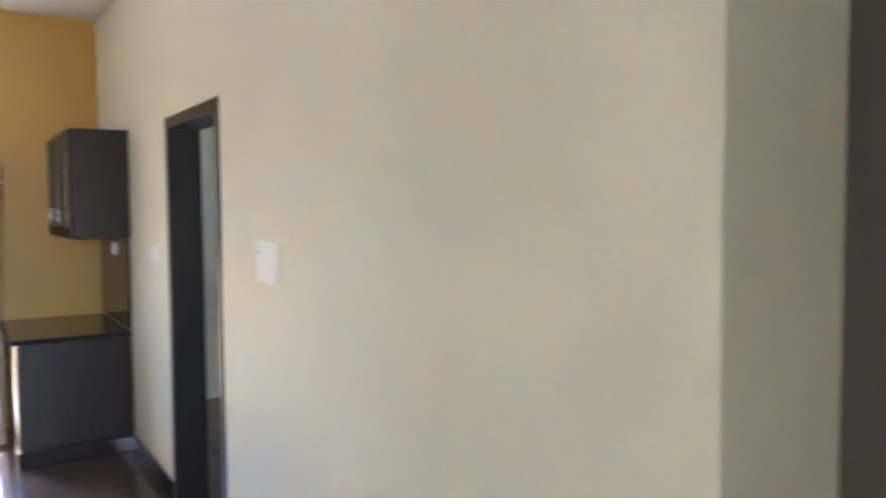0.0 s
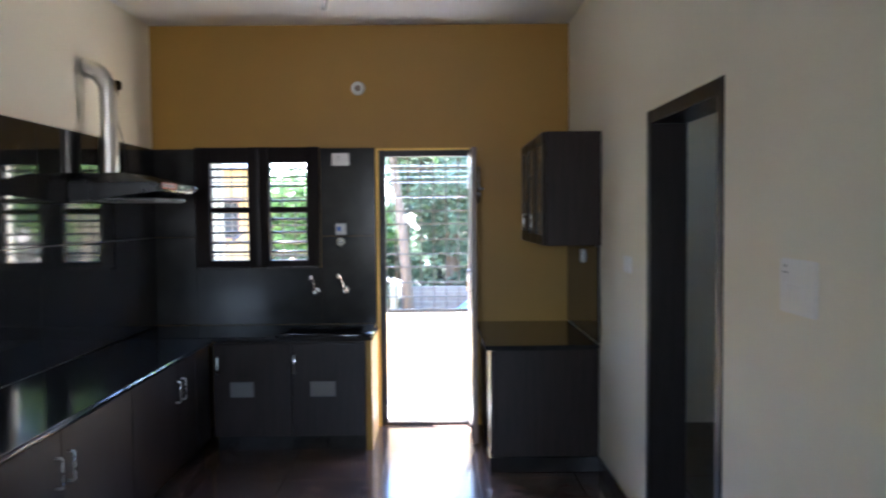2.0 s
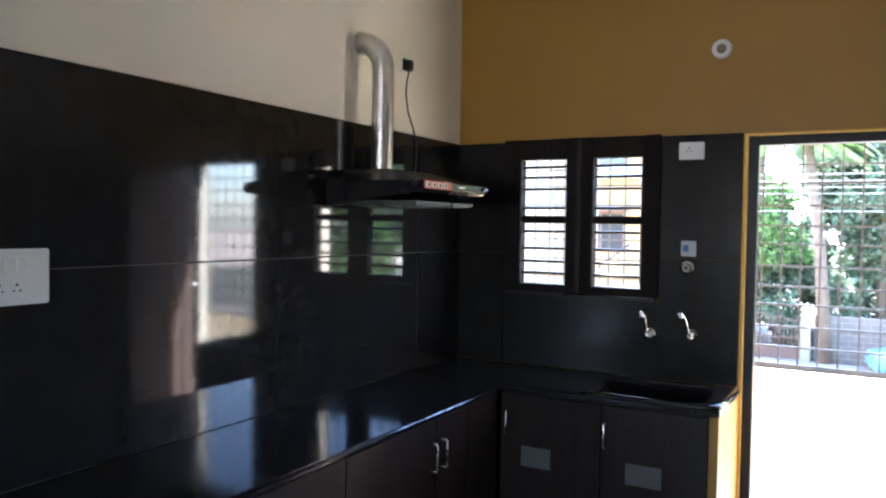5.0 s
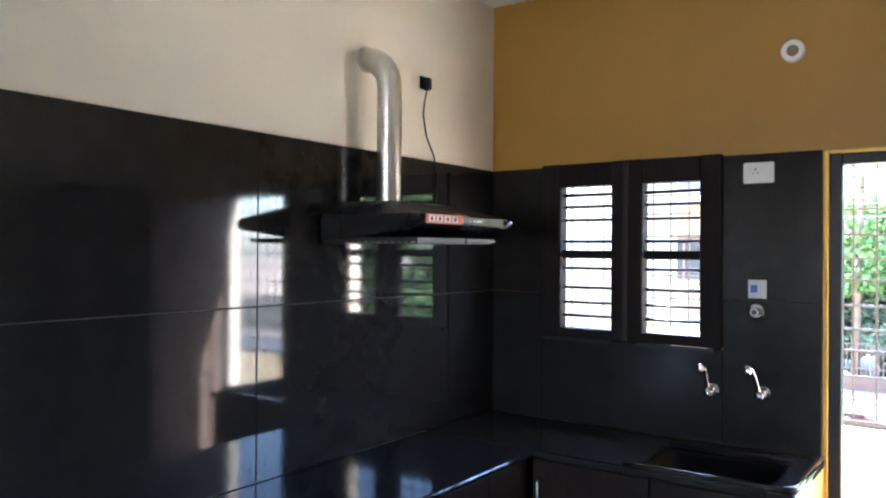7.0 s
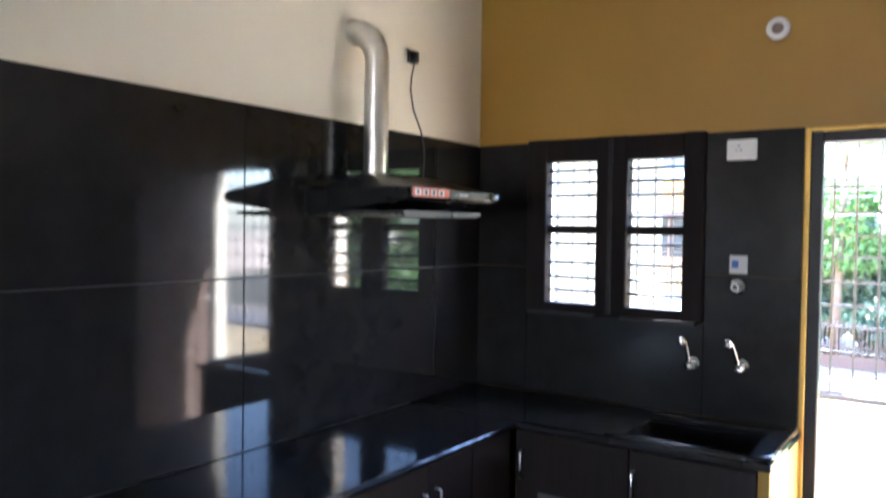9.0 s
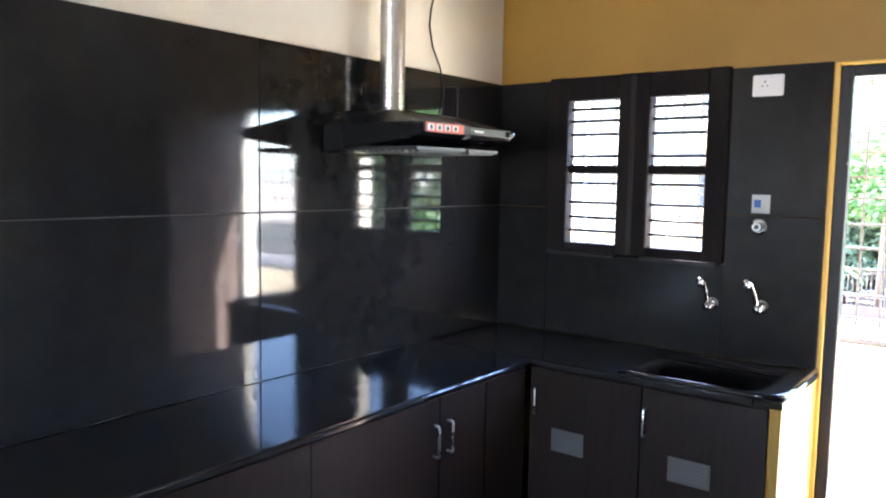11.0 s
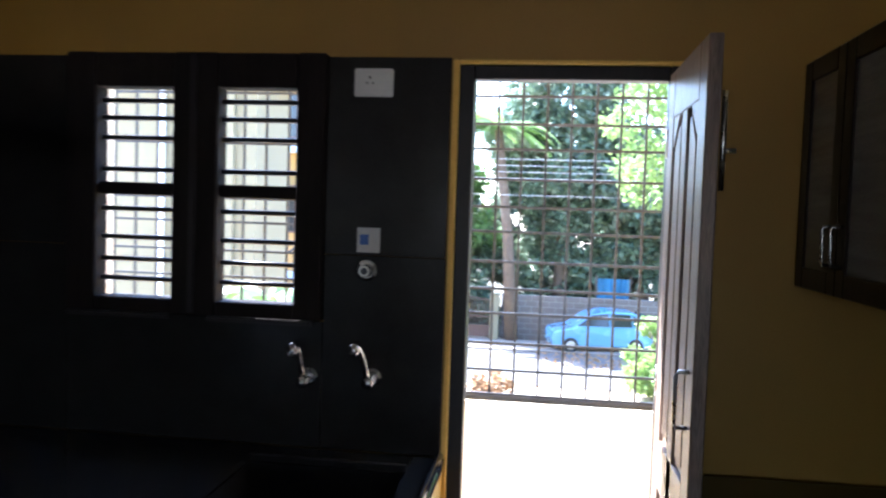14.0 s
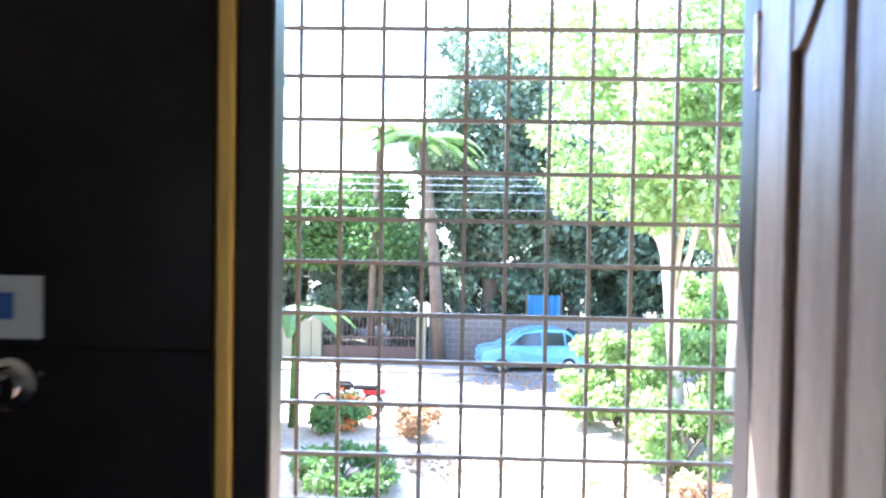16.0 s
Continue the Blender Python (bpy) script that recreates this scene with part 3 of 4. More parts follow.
switch_plate((0.018, -2.897, 1.448), '+x', 0.235, 0.172, [(-0.055, 0.035, 0.024, 0.04), (-0.015, 0.035, 0.024, 0.04), (0.02, 0.035, 0.024, 0.04), (0.055, 0.035, 0.024, 0.04)], [(-0.045, -0.035), (0.01, -0.035)], "white plastic switch and socket plate on the granite")
switch_plate((1.428, -0.018, 2.048), '-y', 0.132, 0.094, [(0.036, -0.012, 0.024, 0.03)], [(-0.012, 0.004)], "white plastic socket plate on the granite")
switch_plate((W, -3.712, 1.412), '-x', 0.215, 0.155, [(-0.05, -0.02, 0.03, 0.05), (-0.005, -0.02, 0.03, 0.05), (0.04, -0.02, 0.03, 0.05)], [(-0.065, 0.045)], "white plastic switch plate on the cream wall")
switch_plate((W, -1.815, 1.353), '-x', 0.15, 0.088, [(-0.03, 0, 0.03, 0.045), (0.02, 0, 0.03, 0.045)], [], "white plastic switch plate beside the doorway")
switch_plate((W - 0.018, -0.652, 1.337), '-x', 0.09, 0.09, [(0.02, 0, 0.024, 0.04)], [(-0.018, 0)], "white plastic socket plate on the splashback")

st = box("sticker", 1.384, 1.463, -0.0205, -0.0185, 1.479, 1.563, M_PAPER, 0.0005)
tagged(st, "white paper sticker with a blue patch on the granite", "sticker")
tagged(box("blue_patch", 1.394, 1.424, -0.0222, -0.0208, 1.505, 1.540, M_BLUE, parent=st), "blue printed patch")


def pipe_outlet():
    c = empty("pipe_outlet", 1.42, -0.02, 1.42)
    tagged(c, "chrome water outlet with flange on the granite", "pipe")
    # The last disc is black only to paint the nozzle's shaded inside.
    under(c, disc("flange", (1.420, -0.018, 1.418), (0, -1, 0), 0.036, 0.026, 0.012, M_CHROME), disc("nozzle", (1.420, -0.030, 1.418), (0, -1, 0), 0.022, 0.019, 0.03, M_CHROME, hole=0.012), disc("plug", (1.420, -0.03, 1.418), (0, -1, 0), 0.0118, 0.0118, 0.012, M_BLACKPL))


def bib_tap(x, z, lean):
    c = empty("tap", x, -0.02, z)
    tagged(c, "chrome wall tap with knob and bent spout", "tap", group="taps over the sink")
    under(c, disc("flange", (x, -0.018, z), (0, -1, 0), 0.030, 0.022, 0.010, M_CHROME))
    under(c, tube("body", [(x, -0.026, z), (x, -0.075, z)], [0.014, 0.016], M_CHROME, n=14))
    under(c, tube("spout", [(x, -0.07, z), (x + lean * 0.2, -0.088, z + 0.02), (x + lean * 0.5, -0.092, z + 0.07), (x + lean * 0.9, -0.10, z + 0.115), (x + lean, -0.125, z + 0.132), (x + lean, -0.150, z + 0.125), (x + lean, -0.162, z + 0.10)], [0.011, 0.010, 0.0095, 0.0095, 0.0095, 0.010, 0.011], M_CHROME, n=12))
    bm = bmesh.new()
    bmesh.ops.create_uvsphere(bm, u_segments=14, v_segments=10, radius=0.021, matrix=Matrix.Translation((x, -0.098, z - 0.004)) @ Matrix.Diagonal((1, 0.8, 1, 1)))
    under(c, mesh_ob("knob", bm, M_CHROME, smooth=True))
    bm = bmesh.new()
    bmesh.ops.create_uvsphere(bm, u_segments=14, v_segments=10, radius=0.021, matrix=Matrix.Translation((x + lean, -0.150, z + 0.112)) @ Matrix.Diagonal((0.9, 0.8, 1.15, 1)))
    under(c, mesh_ob("nozzle", bm, M_CHROME, smooth=True))


pipe_outlet()
bib_tap(1.228, 1.045, -0.018)
bib_tap(1.452, 1.055, -0.036)

pv = empty("pipe_stub", 1.566, -0.01, 2.583)
tagged(pv, "white plastic pipe end standing out of the wall", "pipe")
under(pv, disc("collar", (1.566, 0.001, 2.583), (0, -1, 0), 0.051, 0.045, 0.02, M_WHITE, hole=0.026), disc("bore", (1.566, -0.004, 2.583), (0, -1, 0), 0.025, 0.025, 0.012, M_LEAF))

# doorway frame in the east wall, side room beyond
dw = empty("door_2", W + 0.075, -2.65, 0)
structure(dw, "dark wooden door frame of an open doorway", "door")
bm = bmesh.new()
add_box(bm, W - 0.006, W + 0.17, -2.235, -2.172, 0, 2.103, 0.003)
add_box(bm, W - 0.006, W + 0.17, -3.138, -3.080, 0, 2.103, 0.003)
add_box(bm, W - 0.005, W + 0.17, -3.080, -2.235, 2.042, 2.102, 0.003)
under(dw, mesh_ob("frame", bm, M_DARKWOOD))
# hanging bulb holder
lp = empty("lamp_holder", 1.42, -0.75, H)
tagged(lp, "white plastic lamp holder hanging from the ceiling", "lamp")
under(lp, disc("rose", (1.44, -0.75, H - 0.001), (0, 0, -1), 0.035, 0.028, 0.02, M_WHITE), tube("holder", [(1.44, -0.75, H - 0.02), (1.435, -0.755, H - 0.05), (1.43, -0.76, H - 0.10)], [0.017, 0.02, 0.022], M_WHITE, n=12))

structure(box("baseboard_east", W - 0.012, W - 0.001, -2.170, -1.12, 0, 0.10, M_GRANITE, 0.002), "black granite skirting", "baseboard")
structure(box("baseboard_east_south", W - 0.012, W - 0.001, -5.70, -3.142, 0, 0.10, M_GRANITE, 0.002), "black granite skirting", "baseboard")


# ---- outside ----
G = -3.2
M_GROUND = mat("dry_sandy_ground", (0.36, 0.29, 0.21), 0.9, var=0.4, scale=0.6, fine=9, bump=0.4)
M_ROAD = mat("worn_asphalt", (0.10, 0.097, 0.095), 0.85, var=0.2, scale=1.2, fine=40, bump=0.3)
M_BLOCK = mat("grey_concrete_block", (0.145, 0.12, 0.10), 0.85, var=0.2, scale=4, fine=50, bump=0.4, by_object=0.4)
M_MORTAR = mat("pale_mortar", (0.24, 0.22, 0.19), 0.9, var=0.1)
# Cream darkened in colour to hold down the light on the outdoor walls.
M_HOUSE = mat("dimmed_cream_paint", (0.19, 0.175, 0.11), 0.8, var=0.06, scale=1, fine=40, bump=0.15)
M_HOUSE2 = mat("yellow_house_paint", (0.40, 0.25, 0.085), 0.8, var=0.08, scale=1, fine=40, bump=0.15)
M_BLUEPAINT = mat("blue_white_paint", (0.44, 0.57, 0.74), 0.7, var=0.08, scale=1)
M_GATE = mat("brown_iron_gate", (0.10, 0.06, 0.045), 0.6, var=0.2)
M_BARK = mat("grey_brown_bark", (0.13, 0.092, 0.062), 0.9, var=0.35, scale=5, fine=30, bump=0.6)
M_PALEBARK = mat("pale_bark", (0.48, 0.40, 0.30), 0.9, var=0.25, scale=5, fine=30, bump=0.5)
# Dark foliage is lightened and greyed in colour to stand for lens haze.
M_HAZYLEAF = mat("hazed_dark_leaves", (0.12, 0.17, 0.105), 0.36, var=0.5, scale=0.8, fine=6, bump=0, trans=0.25)
M_LEAFGREEN = mat("green_leaves", (0.085, 0.16, 0.04), 0.5, var=0.45, scale=0.8, fine=6, bump=0, trans=0.35)
M_LIGHTLEAF = mat("light_green_leaves", (0.23, 0.34, 0.105), 0.5, var=0.35, scale=0.8, fine=6, bump=0, trans=0.45)
M_DRYLEAF = mat("dry_leaves", (0.33, 0.20, 0.10), 0.8, var=0.4, scale=1, fine=8, bump=0, trans=0.2)
M_CARPAINT = mat("pale_blue_car_paint", (0.13, 0.30, 0.47), 0.25, var=0.04, scale=2, bump=0, coat=0.6)
M_CARGLASS = mat("dark_car_glass", (0.02, 0.025, 0.03), 0.05, var=0.1, bump=0)
M_TYRE = mat("tyre_rubber", (0.02, 0.02, 0.02), 0.8, var=0.2)
M_TARP = mat("blue_tarpaulin", (0.05, 0.24, 0.45), 0.5, var=0.15, scale=3)
M_REDPAINT = mat("red_bike_paint", (0.45, 0.03, 0.04), 0.3, var=0.1, bump=0)
M_FLOWER = mat("orange_flowers", (0.65, 0.16, 0.04), 0.6, var=0.3)

structure(box("ground", -400, 400, 1.2, 900, G - 0.5, G, M_GROUND), "dry sandy ground with sparse grass", "ground")
structure(box("ground_house", -400, 400, -300, 1.2, G - 0.5, G, M_GROUND), "dry ground under the house", "ground")
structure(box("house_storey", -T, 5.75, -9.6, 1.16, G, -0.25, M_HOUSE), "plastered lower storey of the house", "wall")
structure(box("road", -200, 200, 18.9, 24.2, G + 0.004, G + 0.03, M_ROAD), "worn grey asphalt road", "road")
M_PAVE = mat("dusty_concrete", (0.20, 0.175, 0.15), 0.9, var=0.25, scale=1.5, fine=30, bump=0.3)
M_DARKGROUND = mat("dark_garden_ground", (0.055, 0.05, 0.03), 0.95, var=0.4, scale=0.8, fine=12, bump=0.4)
structure(box("garden_ground", -60, 60, 27.2, 75, G + 0.004, G + 0.06, M_DARKGROUND), "dark brown garden ground behind the wall", "ground")
structure(box("pavement", -200, 200, 24.2, 26.2, G + 0.004, G + 0.10, M_PAVE, 0.01), "pale concrete strip along the road", "pavement")

rng = np.random.default_rng(7)


def leaf_mesh(name, blobs, n, size, m, parent, long=1.8, droop=0.3):
    """Many small folded leaves filling uneven ellipsoid clumps (x, y, z, rx, ry, rz)."""
    blobs = np.array(blobs, float)
    vol = blobs[:, 3] * blobs[:, 4] * blobs[:, 5]
    pick = rng.choice(len(blobs), n, p=vol ** 0.67 / (vol ** 0.67).sum())
    d = rng.normal(size=(n, 3))
    d /= np.linalg.norm(d, axis=1)[:, None]
    r = rng.uniform(0.35, 1.08, n) ** 0.6
    c = blobs[pick, :3] + d * r[:, None] * blobs[pick, 3:]
    ax = d * 0.6 + rng.normal(size=(n, 3)) * 0.7
    ax[:, 2] -= droop
    ax /= np.linalg.norm(ax, axis=1)[:, None]
    sd = np.cross(ax, rng.normal(size=(n, 3)))
    sd /= np.linalg.norm(sd, axis=1)[:, None]
    s = size * rng.uniform(0.6, 1.4, n)[:, None]
    up = np.cross(ax, sd) * s * 0.15
    v = np.stack([c, c + ax * s * long * 0.5 + sd * s * 0.5 + up, c + ax * s * long, c + ax * s * long * 0.5 - sd * s * 0.5 + up], 1).reshape(-1, 3)
    i = np.arange(n)[:, None] * 4
    faces = np.concatenate([i + [0, 1, 2], i + [0, 2, 3]], 0)
    me = bpy.data.meshes.new(name)
    me.from_pydata(v.tolist(), [], faces.tolist())
    me.materials.append(m)
    ob = new(name, me)
    tagged(ob, kind="stuff")
    if parent:
        under(parent, ob)
    return ob


def clumps(x, y, z, rx, ry, rz, n, k=0.42):
    """n clumps scattered in an ellipsoid, for an uneven crown."""
    out = []
    for _ in range(n):
        d = rng.normal(size=3)
        d /= np.linalg.norm(d)
        q = rng.uniform(0.2, 1.0) ** 0.5
        f = rng.uniform(0.6, 1.25) * k
        out.append((x + d[0] * rx * q, y + d[1] * ry * q, z + d[2] * rz * q, rx * f, ry * f, rz * f * 0.8))
    return out


def tree(x, y, h, r, crown, m, bark, n, size, label, lean=0.0, limbs=6, ncl=16, k=0.36):
    c = empty("tree", x, y, G)
    tagged(c, label, "tree")
    cx, cz, rx, rz = crown
    bm = bmesh.new()
    pts = [(x + lean * s + 0.08 * math.sin(5 * s + x), y + 0.1 * math.cos(4 * s), G + h * s) for s in (0, 0.06, 0.25, 0.5, 0.75, 1)]
    add_tube(bm, pts, [r * 1.5, r * 1.1, r, r * 0.85, r * 0.65, r * 0.4], 12)
    for j in range(limbs):
        a = 2 * math.pi * j / limbs + x
        s = 0.45 + 0.5 * j / limbs
        p = Vector((x + lean * s, y, G + h * s))
        q = Vector((cx + rx * 0.75 * math.cos(a), y + rx * 0.75 * math.sin(a), cz + rz * rng.uniform(-0.3, 0.5)))
        mid = p.lerp(q, 0.5) + Vector((0, 0, 0.12 * (q - p).length))
        add_tube(bm, [p, p.lerp(mid, 0.5) + Vector((0, 0, .1)), mid, q], [r * 0.5, r * 0.4, r * 0.28, r * 0.08], 8)
    bmesh.ops.recalc_face_normals(bm, faces=bm.faces)
    under(c, mesh_ob("trunk", bm, bark))
    leaf_mesh("leaves", clumps(cx, y, cz, rx, rx, rz, ncl, k), n, size, m, c)
    return c


# big dark tree beyond the wall, its neighbours, and light feathery trees in the yard
tree(2.9, 29.5, 8.0, 0.32, (2.8, 5.2, 2.9, 4.6), M_HAZYLEAF, M_BARK, 24000, 0.15, "large dark green mango tree behind the block wall", ncl=46, k=0.27, limbs=9)
tree(6.2, 29.9, 5.5, 0.26, (6.0, 2.9, 3.0, 2.6), M_HAZYLEAF, M_BARK, 18000, 0.16, "spreading dark green tree behind the parked car", ncl=24)
tree(5.6, 6.2, 4.2, 0.1, (5.6, 1.5, 0.85, 1.7), M_LEAFGREEN, M_BARK, 5000, 0.12, "slender leafy green tree beside the house", ncl=18)
tree(-3.5, 30.0, 5.0, 0.25, (-3.6, 1.6, 3.6, 2.6), M_LEAFGREEN, M_BARK, 14000, 0.15, "green garden tree behind the gate", ncl=18)
tree(11.5, 29.0, 6.0, 0.28, (11.5, 3.0, 4.0, 4.0), M_HAZYLEAF, M_BARK, 14000, 0.17, "dark green tree beyond the road", ncl=18)
tree(6.7, 16.0, 6.6, 0.17, (6.5, 5.2, 3.4, 3.3), M_LIGHTLEAF, M_PALEBARK, 15000, 0.10, "feathery light green tree with pale stems in the yard", lean=-0.5, limbs=12, ncl=40, k=0.25)
tree(7.4, 15.0, 5.6, 0.13, (7.6, 3.6, 2.6, 3.0), M_LIGHTLEAF, M_PALEBARK, 11000, 0.10, "slim light green tree in the yard", lean=0.3, limbs=9, ncl=30, k=0.25)
tree(-13.0, 34.0, 6.0, 0.3, (-13.0, 2.4, 6.0, 4.2), M_LEAFGREEN, M_BARK, 12000, 0.2, "broad green tree far behind the houses", ncl=18)
tree(20.0, 36.0, 6.0, 0.3, (20.0, 3.0, 7.0, 5.0), M_HAZYLEAF, M_BARK, 14000, 0.22, "broad dark tree far along the road", ncl=18)


def palm(x, y, h, n, length, label, m=M_LEAFGREEN, r=0.12, lean=0.25, bark=M_PALEBARK):
    c = empty("palm", x, y, G)
    tagged(c, label, "palm")
    under(c, tube("trunk", [(x, y, G), (x + lean * 0.35, y, G + h * 0.5), (x + lean, y, G + h)], [r * 1.3, r, r * 0.8], bark, n=12))
    top = Vector((x + lean, y, G + h))
    for k in range(n):
        a = 2 * math.pi * k / n + 0.3
        rise = rng.uniform(0.15, 0.9)
        pts = []
        for s in range(9):
            u = s / 8
            pts.append(top + Vector((math.cos(a), math.sin(a), 0)) * length * u + Vector((0, 0, length * (rise * u - (0.55 + rise * 0.6) * u * u))))
        bm = bmesh.new()
        add_tube(bm, pts, [0.03 * (1 - 0.8 * s / 8) for s in range(9)], 6)
        for s in range(4, 33):
            u = s / 33
            i = min(int(u * 8), 7)
            p = pts[i].lerp(pts[i + 1], u * 8 - i)
            side = Vector((-math.sin(a), math.cos(a), 0))
            ll = length * 0.24 * math.sin(math.pi * min(1, u * 0.85 + 0.12)) + 0.05
            fw = Vector((math.cos(a), math.sin(a), 0)) * ll * 0.5
            for sg in (-1, 1):
                tip = p + side * sg * ll + fw - Vector((0, 0, ll * 0.5))
                w = Vector((math.cos(a), math.sin(a), 0)) * 0.05
                bm.faces.new([bm.verts.new(q) for q in (p - w, p + w, tip)])
        under(c, mesh_ob("frond", bm, m))


palm(0.98, 26.3, 8.0, 15, 2.3, "coconut palm with a ringed brown trunk by the wall", lean=-0.75, r=0.2, bark=M_BARK)
palm(-1.7, 27.5, 8.6, 13, 2.4, "tall palm behind the gate", M_LIGHTLEAF, bark=M_BARK)


def banana(x, y, h, n, label, m=M_LEAFGREEN, reach=0.75):
    c = empty("banana_plant", x, y, G)
    tagged(c, label, "plant")
    under(c, tube("stem", [(x, y, G), (x + 0.05, y, G + h)], [0.12, 0.08], M_LEAFGREEN, n=10))
    for k in range(n):
        a = 2 * math.pi * k / n + x
        L, wd = h * reach, 0.26 * reach / 0.75
        bm = bmesh.new()
        prev = None
        for s in range(11):
            u = s / 10
            ctr = Vector((x, y, G + h)) + Vector((math.cos(a), math.sin(a), 0)) * L * u * 0.8 + Vector((0, 0, L * (0.9 * u - 0.95 * u * u)))
            side = Vector((-math.sin(a), math.cos(a), 0)) * wd * math.sin(math.pi * (0.08 + 0.9 * u)) ** 0.7
            row = [bm.verts.new(ctr + side - Vector((0, 0, 0.06))), bm.verts.new(ctr), bm.verts.new(ctr - side - Vector((0, 0, 0.06)))]
            if prev:
                bm.faces.new((prev[0], prev[1], row[1], row[0])), bm.faces.new((prev[1], prev[2], row[2], row[1]))
            prev = row
        under(c, mesh_ob("leaf", bm, m))


banana(-2.2, 17.2, 2.5, 8, "banana plant with broad green leaves in the yard")
banana(-0.95, 5.6, 3.7, 7, "banana plant beside the neighbouring house", reach=0.3)


def bush(x, y, z0, rx, rz, n, size, m, label):
    c = empty("bush", x, y, z0)
    tagged(c, label, "bush")
    bm = bmesh.new()
    for k in range(7):
        a = k * 0.9
        add_tube(bm, [(x, y, z0), (x + rx * 0.3 * math.cos(a), y + rx * 0.3 * math.sin(a), z0 + rz * 0.8), (x + rx * 0.7 * math.cos(a), y + rx * 0.7 * math.sin(a), z0 + rz * 1.5)], [0.03, 0.02, 0.008], 6)
    under(c, mesh_ob("stems", bm, M_BARK))
    leaf_mesh("leaves", clumps(x, y, z0 + rz, rx, rx, rz, 28, 0.24), n, size, m, c)


bush(5.75, 18.2, G, 1.5, 1.35, 9000, 0.085, M_LIGHTLEAF, "tall light green shrub in the yard")
bush(7.3, 16.6, G, 1.5, 1.5, 9000, 0.085, M_LIGHTLEAF, "overgrown light green shrub beside the tree")
bush(6.3, 14.4, G, 1.2, 0.8, 6000, 0.08, M_LIGHTLEAF, "leafy green shrub at the yard's edge")
bush(8.6, 14.2, G, 1.4, 1.5, 8000, 0.08, M_LIGHTLEAF, "sunlit light green shrub at the yard's side")
bush(8.2, 19.0, G, 1.4, 1.9, 9000, 0.09, M_LIGHTLEAF, "tall pale shrub near the road")
bush(-0.4, 13.0, G, 1.1, 0.35, 3500, 0.07, M_LEAFGREEN, "low green weeds in the yard")
bush(6.2, 11.8, G, 0.8, 0.35, 2000, 0.07, M_DRYLEAF, "brown dry weeds in the yard")
bush(0.9, 16.6, G, 0.5, 0.45, 1200, 0.07, M_DRYLEAF, "dry brown shrub beside the motorbike")
bush(-0.9, 17.2, G, 0.6, 0.45, 450, 0.07, M_FLOWER, "shrub with orange flowers in the yard")
bush(-1.0, 17.0, G, 0.7, 0.4, 1800, 0.08, M_LEAFGREEN, "low green plants beside the motorbike")
for bx, br, bz in ((-7.0, 2.6, 3.0), (-3.2, 2.6, 3.2), (0.6, 2.6, 3.3), (4.4, 2.8, 3.2), (8.2, 2.6, 3.4), (12.2, 2.8, 3.2)):
    bush(bx, 35.0, G, br, bz, 9000, 0.19, M_HAZYLEAF, "tall dark green shrubbery at the garden's far side")
for bx, br, bz in ((2.3, 2.0, 2.3), (5.6, 2.2, 2.5), (9.2, 2.4, 2.4), (-1.0, 1.9, 1.9), (-4.6, 2.2, 2.1), (13.5, 2.6, 2.3), (-8.5, 2.4, 2.0)):
    bush(bx, 30.2, G, br, bz, 7000, 0.13, M_HAZYLEAF, "dense dark undergrowth behind the compound wall")
lit = leaf_mesh("leaf_litter", [(x, y, G + 0.03, 1.6, 1.2, 0.03) for x, y in ((3.0, 24.8), (5, 13), (2, 14.5), (7, 12), (3.6, 22.8))], 1800, 0.08, M_DRYLEAF, None)
tagged(lit, "brown fallen leaves scattered on the ground", "leaves", kind="stuff")


# compound wall of grey blocks
def block_wall(x0, x1, y, h, n_rows, bw, label):
    c = empty("block_wall", (x0 + x1) / 2, y, G)
    tagged(c, label, "wall")
    under(c, box("mortar_core", x0, x1, y + 0.015, y + 0.185, G, G + h, M_MORTAR))
    bh = h / n_rows
    me = None
    for r in range(n_rows):
        x = x0 - (bw / 2 if r % 2 else 0)
        while x < x1 - 0.05:
            a, b = max(x, x0), min(x + bw, x1)
            if b - a > bw * 0.98:
                if me is None:
                    o = box("block", -bw / 2 + 0.012, bw / 2 - 0.012, 0, 0.2, 0.012, bh - 0.012, M_BLOCK, 0.008)
                    me = o.data
                else:
                    o = new("block", me)
                o.location = ((a + b) / 2, y, G + r * bh)
                under(c, o)
            elif b - a > 0.08:
                under(c, box("block", a + 0.012, b - 0.012, y, y + 0.2, G + r * bh + 0.012, G + (r + 1) * bh - 0.012, M_BLOCK, 0.008))
            x += bw


block_wall(0.55, 13.0, 26.9, 1.74, 8, 0.46, "unplastered grey concrete block compound wall")


def gate():
    c = empty("gate", -1.5, 26.3, G)
    tagged(c, "brown iron bar gate with an arched top", "gate")
    for x0, x1, s in ((-3.25, -1.50, 1), (-1.48, 0.12, -1)):
        bm = bmesh.new()
        for k in range(13):
            u = k / 12
            x = x0 + (x1 - x0) * u
            top = 1.55 + 0.25 * (u if s > 0 else 1 - u)
            add_box(bm, x - 0.012, x + 0.012, 26.29, 26.31, G + 0.12, G + top)
            if k:
                add_tube(bm, [(px, 26.3, pz), (x, 26.3, G + top)], 0.02, 6)
            px, pz = x, G + top
        for z in (0.15, 0.55, 0.9):
            add_box(bm, x0, x1, 26.28, 26.32, G + z, G + z + 0.04)
        add_box(bm, x0, x1, 26.312, 26.316, G + 0.15, G + 0.55)
        under(c, mesh_ob("gate_leaf", bm, M_GATE))


